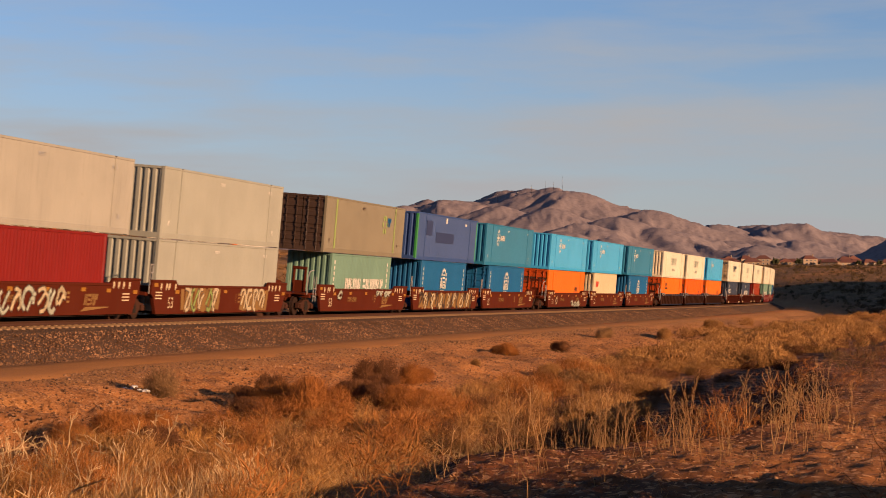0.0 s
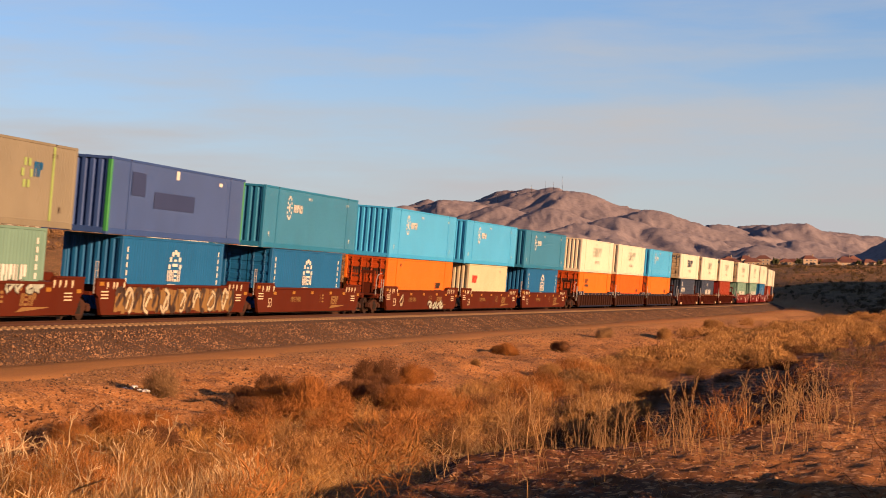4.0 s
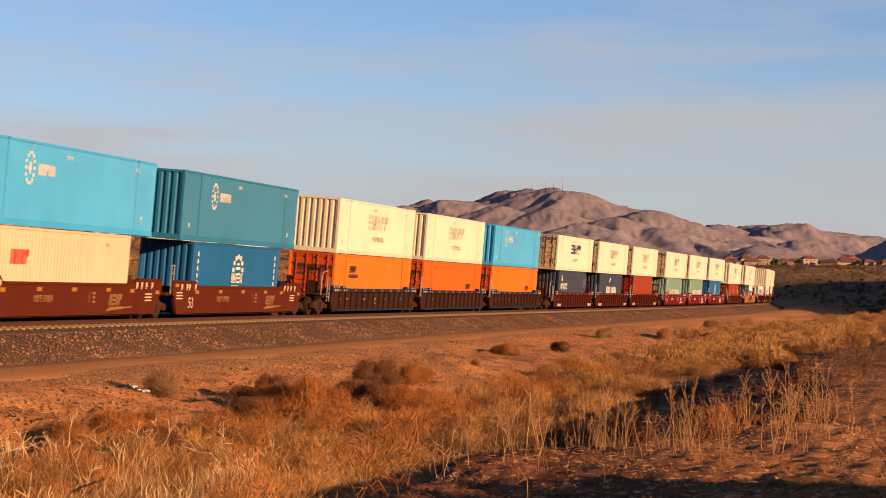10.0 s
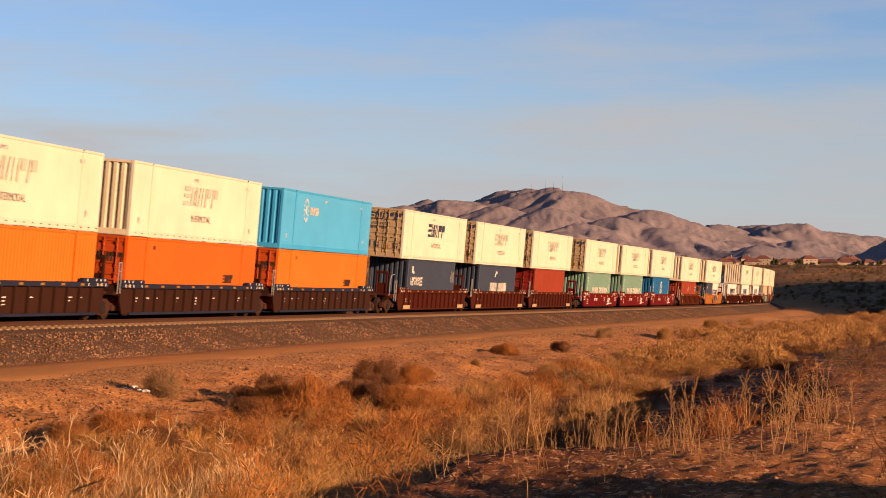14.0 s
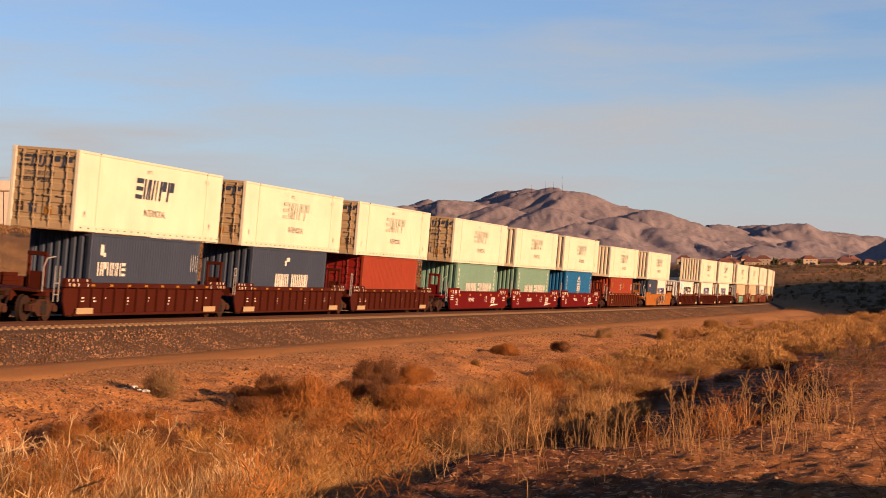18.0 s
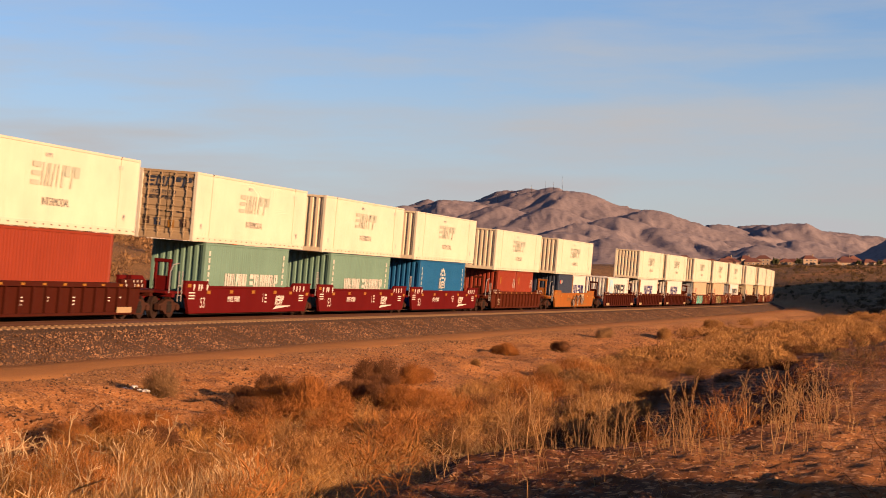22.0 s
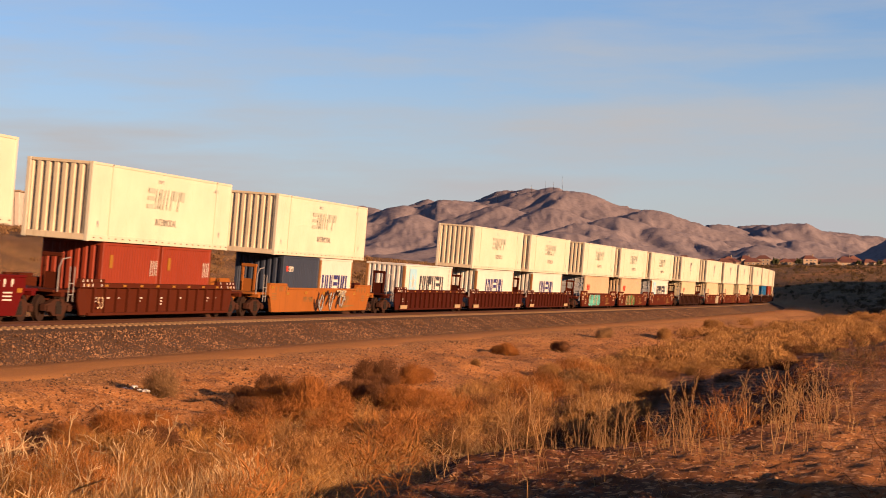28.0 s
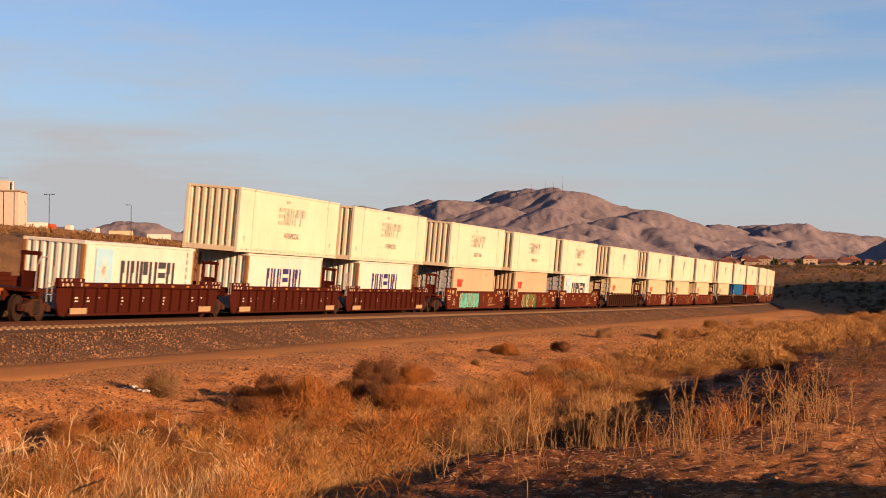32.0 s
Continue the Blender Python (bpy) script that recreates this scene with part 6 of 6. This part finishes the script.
def house(x, y, wide, deep, storeys, wall_key, roof_key, turn, gable=False):
    z = float(ground_z([x], [y])[0])
    root = new("house")
    high = 2.9 * storeys
    w, d = wide / 2, deep / 2
    part("wall", Geo().box(-w, w, -d, d, -3, high), M[wall_key], root)
    e = 0.5
    if gable:
        g = Geo().poly([(-w - e, -d - e, high - 0.1), (w + e, -d - e, high - 0.1), (w + e, d + e, high - 0.1), (-w - e, d + e, high - 0.1), (0, -d - e, high + wide * 0.24), (0, d + e, high + wide * 0.24)],
                       [(0, 4, 5, 3), (1, 2, 5, 4), (0, 1, 4), (2, 3, 5), (0, 3, 2, 1)])
    else:
        g = Geo().poly([(-w - e, -d - e, high - 0.1), (w + e, -d - e, high - 0.1), (w + e, d + e, high - 0.1), (-w - e, d + e, high - 0.1),
                        (-w * 0.35, 0, high + deep * 0.30), (w * 0.35, 0, high + deep * 0.30)], [(0, 1, 5, 4), (2, 3, 4, 5), (1, 2, 5), (3, 0, 4), (0, 3, 2, 1)])
    roof = part("roof", g, M[roof_key], root)
    if turn % 3 == 0:
        part("chimney", Geo().box(w * 0.55, w * 0.55 + 0.9, -0.4, 0.5, high, high + deep * 0.30 + 0.9), M[wall_key], roof)
    for lvl in range(storeys):
        for k in (-0.62, -0.05, 0.5):
            win = part("window", Geo().box(k * w, k * w + 1.5, -d - 0.06, -d + 0.02, lvl * 2.9 + 0.9, lvl * 2.9 + 2.2), M["white"], root)
            part("pane", Geo().box(k * w + 0.1, k * w + 1.4, -d - 0.075, -d - 0.06, lvl * 2.9 + 1.0, lvl * 2.9 + 2.1), M["glass"], win)
    part("garage_door", Geo().box(w * 0.1, w * 0.1 + 2.6, -d - 0.05, -d, 0, 2.2), M["stucco_pale"], root)
    root.matrix_basis = pose(x, y, z, 0, 0, turn)
    tagged(root, "tan stucco house with a reddish tiled %s roof" % ("gable" if gable else "hip"), "house", "houses beyond the bend")


def build_far_places():
    for x, y, wide, deep, st, wk, rk, tn, gb in (
            (232, 1640, 13, 10, 1, "stucco", "tile", 10, False), (245, 1690, 12, 10, 1, "stucco_pale", "tile_brown", -20, False),
            (258, 1660, 15, 11, 1, "stucco", "tile", 5, False), (274, 1700, 13, 10, 2, "stucco_pale", "tile", -8, False),
            (293, 1705, 13, 11, 1, "stucco", "tile_brown", 4, True), (313, 1700, 13, 10, 2, "stucco_pale", "tile", 12, False),
            (328, 1680, 15, 10, 1, "stucco", "tile", -25, False), (345, 1700, 16, 10, 1, "stucco_pale", "tile_brown", 10, False),
            (362, 1690, 13, 10, 1, "stucco", "tile", 20, False), (376, 1660, 12, 9, 1, "stucco_pale", "tile", -15, True),
            (215, 1740, 14, 10, 1, "stucco_pale", "tile_brown", 12, False), (285, 1790, 15, 10, 1, "stucco", "tile", 0, False),
            (338, 1790, 14, 10, 1, "stucco", "tile_brown", 14, False), (300, 1780, 12, 10, 1, "stucco_pale", "tile", 30, False),
            (262, 1800, 15, 11, 1, "stucco", "tile_brown", 8, False), (318, 1810, 15, 11, 1, "stucco", "tile", -12, False), (352, 1800, 16, 11, 1, "stucco", "tile", 6, False),
            (372, 1790, 15, 11, 1, "stucco_pale", "tile_brown", 16, False), (390, 1740, 15, 11, 1, "stucco", "tile", 4, False), (247, 1830, 14, 11, 1, "stucco_pale", "tile", 2, False)):
        house(x, y, wide, deep, st, wk, rk, tn, gb)
    r = random.Random(61)
    for k in range(16):
        house(196 + 14.5 * k + r.uniform(-4, 4), r.uniform(1860, 1960), r.uniform(12, 17), r.uniform(10, 12), r.choice((1, 1, 2)), r.choice(("stucco", "stucco_pale")), r.choice(("tile", "tile_brown")), r.randint(-25, 25), r.random() < 0.3)
    # trees between the houses
    v, f = shrub_arrays(401, 1.0, 1.0, 700, 0.12, 0.4, 0.4)
    crown = array_mesh("crown", v, f, straw_mat("tree_leaf", (0.035, 0.035, 0.012), (0.08, 0.075, 0.03)))
    for x, y, size in ((267, 1690, 3.5), (284, 1695, 4.5), (303, 1690, 4.0), (336, 1690, 3.2), (238, 1660, 3.0), (352, 1680, 3.0), (322, 1690, 3.0), (370, 1680, 3.6)):
        z = float(ground_z([x], [y])[0])
        tree = new("tree")
        part("trunk", Geo().tube((0, 0, -0.5), (0, 0, size * 0.9), 0.25, 7, 0.12), M["rusty_steel"], tree)
        ob = part("crown", crown, None, tree)
        ob.matrix_basis = pose(0, 0, size * 0.5) @ Matrix.Diagonal((size, size, size * 1.1, 1))
        tree.matrix_basis = pose(x, y, z)
        tagged(tree, "dark garden tree between stucco houses", "tree", "garden trees")
    # yard
    for k, (x, y, turn, key, length) in enumerate((
            (-150, 690, 12, "orange", D40), (-144, 700, 12, "white", D40), (-164, 730, 80, "white", D40), (-146, 735, 78, "red_orange", D40), (-139, 738, 80, "white", D20),
            (-130, 742, 80, "white", D20), (-121, 745, 8, "pale_cream", D40), (-107, 747, 8, "white", D40), (-95, 745, 75, "white", D40),
            (-83, 705, 5, "white", D40), (-74, 702, 80, "orange", D40), (-68, 704, 4, "white", D53), (-152, 684, 75, "green", D40), (-160, 683, 70, "red_orange", D40))):
        x, y = 1.3 * x, 1.3 * y
        box = container(key, length, "front", 2.9, None, "", "%s container parked in the yard on the rise" % key.replace("_", "-"))
        box["group"] = "containers in the yard"
        z = float(ground_z([x], [y])[0])
        box.matrix_basis = pose(x, y, z - 0.05, 0, 0, turn)
    for x, y, top, both in ((-150, 755, 13.5, True), (-118, 750, 12.5, False)):
        z = float(ground_z([x], [y])[0])
        lamp = new("street_lamp")
        part("pole", Geo().tube((0, 0, -0.3), (0, 0, top), 0.16, 8, 0.10), M["dark_steel"], lamp)
        part("arm", Geo().box(-1.9, 1.9 if both else 0, -0.07, 0.07, top - 0.05, top + 0.1), M["dark_steel"], lamp)
        for q in ((-1.5, 1.5) if both else (-1.5,)):
            part("lamp_head", Geo().box(q - 0.5, q + 0.5, -0.25, 0.25, top - 0.12, top + 0.14, 0.04), M["dark_steel"], lamp)
        lamp.matrix_basis = pose(x, y, z)
        tagged(lamp, "tall dark yard lamp post with box heads", "lamp post", "lamp posts in the yard")
    z = float(ground_z([-168], [760])[0])
    plant = new("industrial_building")
    part("wall", Geo().box(-9, 7, -7, 7, -1, 13.0, 0.2), M["concrete"], plant)
    part("parapet", Geo().box(-9.3, 7.3, -7.3, 7.3, 13.0, 13.7, 0.1), M["stucco_pale"], plant)
    part("tower", Geo().box(-7, 2.5, -4, 4, 13.7, 17.5, 0.15), M["concrete"], plant)
    part("duct", Geo().tube((3.6, -3, 13.7), (3.6, -3, 17.0), 0.7, 12), M["galv"], plant)
    for k in range(4):
        part("panel_joint", Geo().box(-7 + 4 * k, -6.8 + 4 * k, -7.08, -7.0, 0, 13.0), M["dark_steel"], plant)
    part("hand_rail", Geo().pipe([(-7, -4, 18.4), (2.5, -4, 18.4)], 0.08).pipe([(-7, -4, 17.5), (-7, -4, 18.4)], 0.08).pipe([(2.5, -4, 17.5), (2.5, -4, 18.4)], 0.08), M["galv"], plant)
    plant.matrix_basis = pose(-168, 760, z)
    tagged(plant, "pale concrete industrial block with a roof tower", "building")


build_far_places()


# ---- stones ----
def build_stones():
    r = np.random.RandomState(77)
    n = 36000
    s, d = -24 + 240 * r.uniform(0, 1, n) ** 1.6, r.uniform(1.5, 5.2, n)
    x, y, z, h = (np.interp(s, _s, q) for q in (_x, _y, _z, _h))
    up = np.interp(d, [1.42, 1.9, 4.35, 4.6, 5.2], [-0.30, -0.36, -1.12, -1.24, -1.25])
    lat, hh = d + up * BANK, up - d * BANK
    c = np.stack([x + np.cos(h) * lat, y - np.sin(h) * lat, z + np.where(d > 4.4, up, hh)], 1)
    m = 19000
    q = spots(m, 78, -52, 95, 8.0, 15.5, 0, 1)
    q2 = spots(16000, 79, -60, -20, 24.0, 34, 0, 1)
    c = np.concatenate([c, q[:, :3], q2[:, :3]])
    n = len(c)
    size = np.exp(r.normal(math.log(0.026), 0.35, n)) * np.where(np.arange(n) < 36000, 1.15, np.where(np.arange(n) < 36000 + m, 1.15, 0.36))
    octa = np.array([(1, 0, 0), (-1, 0, 0), (0, 1, 0), (0, -1, 0), (0, 0, 0.8), (0, 0, -0.8)], float)
    tri = np.array([(0, 2, 4), (2, 1, 4), (1, 3, 4), (3, 0, 4), (2, 0, 5), (1, 2, 5), (3, 1, 5), (0, 3, 5)])
    jit = octa[None] * r.uniform(0.6, 1.3, (n, 6, 1))
    a = r.uniform(0, 6.28, n)
    ca, sa = np.cos(a)[:, None], np.sin(a)[:, None]
    v = np.stack([jit[:, :, 0] * ca - jit[:, :, 1] * sa, jit[:, :, 0] * sa + jit[:, :, 1] * ca, jit[:, :, 2]], 2) * size[:, None, None] + c[:, None, :] + [0, 0, 0.005]
    f = (np.arange(n)[:, None, None] * 6 + tri[None]).reshape(-1, 3)
    tagged(new("loose_stones", array_mesh("loose_stones", v.reshape(-1, 3), f, M["stone"])), "loose grey and tan stones on ballast and slope", "stones", kind="stuff")


build_stones()


def build_litter():
    """Crumpled white litter at the road's edge, and a bluish scrap in the washed-out hollow."""
    m_rag = paint("white_litter", (0.42, 0.37, 0.33), 0.6, 0.3, 0.0)
    m_scrap = paint("blue_white_scrap", (0.36, 0.42, 0.50), 0.5, 0.3, 0.0)
    r = random.Random(8)
    for x, y, m, size, label in ((-8.02, 51.7, m_rag, 0.10, "crumpled white litter on gravel"), (-7.68, 51.4, m_rag, 0.12, "crumpled white litter on gravel"),
                                 (-7.86, 51.5, m_rag, 0.07, "crumpled white litter on gravel"), (-8.15, 51.9, m_rag, 0.06, "crumpled white litter on gravel"), (-7.45, 51.5, m_rag, 0.07, "crumpled white litter on gravel"), (-8.3, 52.0, m_rag, 0.09, "crumpled white litter on gravel"),
                                 (-8.45, 39.6, m_scrap, 0.17, "bluish-white scrap lying in a hollow")):
        bm = bmesh.new()
        bmesh.ops.create_icosphere(bm, subdivisions=2, radius=size)
        for v in bm.verts:
            v.co *= r.uniform(0.65, 1.2)
            v.co.z *= 0.62
        me = bpy.data.meshes.new("litter")
        bm.to_mesh(me)
        bm.free()
        me.materials.append(m)
        ob = new("litter", me)
        ob.matrix_basis = pose(x, y, float(ground_z([x], [y])[0]) + size * 0.4, 0, 0, r.uniform(0, 360))
        tagged(ob, label, "litter")


build_litter()


# ---- what moves ----
def motions():
    for thing, at, high, half, off in MOVING:
        rows = []
        for k in range(33):
            m = track_pose(along(at, float(k)), half) @ pose(off, 0, high)
            rows.append((float(k), m))
        walk(thing, rows)
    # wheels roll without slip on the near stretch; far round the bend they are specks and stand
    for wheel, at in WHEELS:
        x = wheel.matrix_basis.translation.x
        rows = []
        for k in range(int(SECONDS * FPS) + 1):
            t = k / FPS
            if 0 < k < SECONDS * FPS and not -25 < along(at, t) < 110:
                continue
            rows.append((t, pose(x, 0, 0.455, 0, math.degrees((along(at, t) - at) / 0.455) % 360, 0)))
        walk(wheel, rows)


motions()
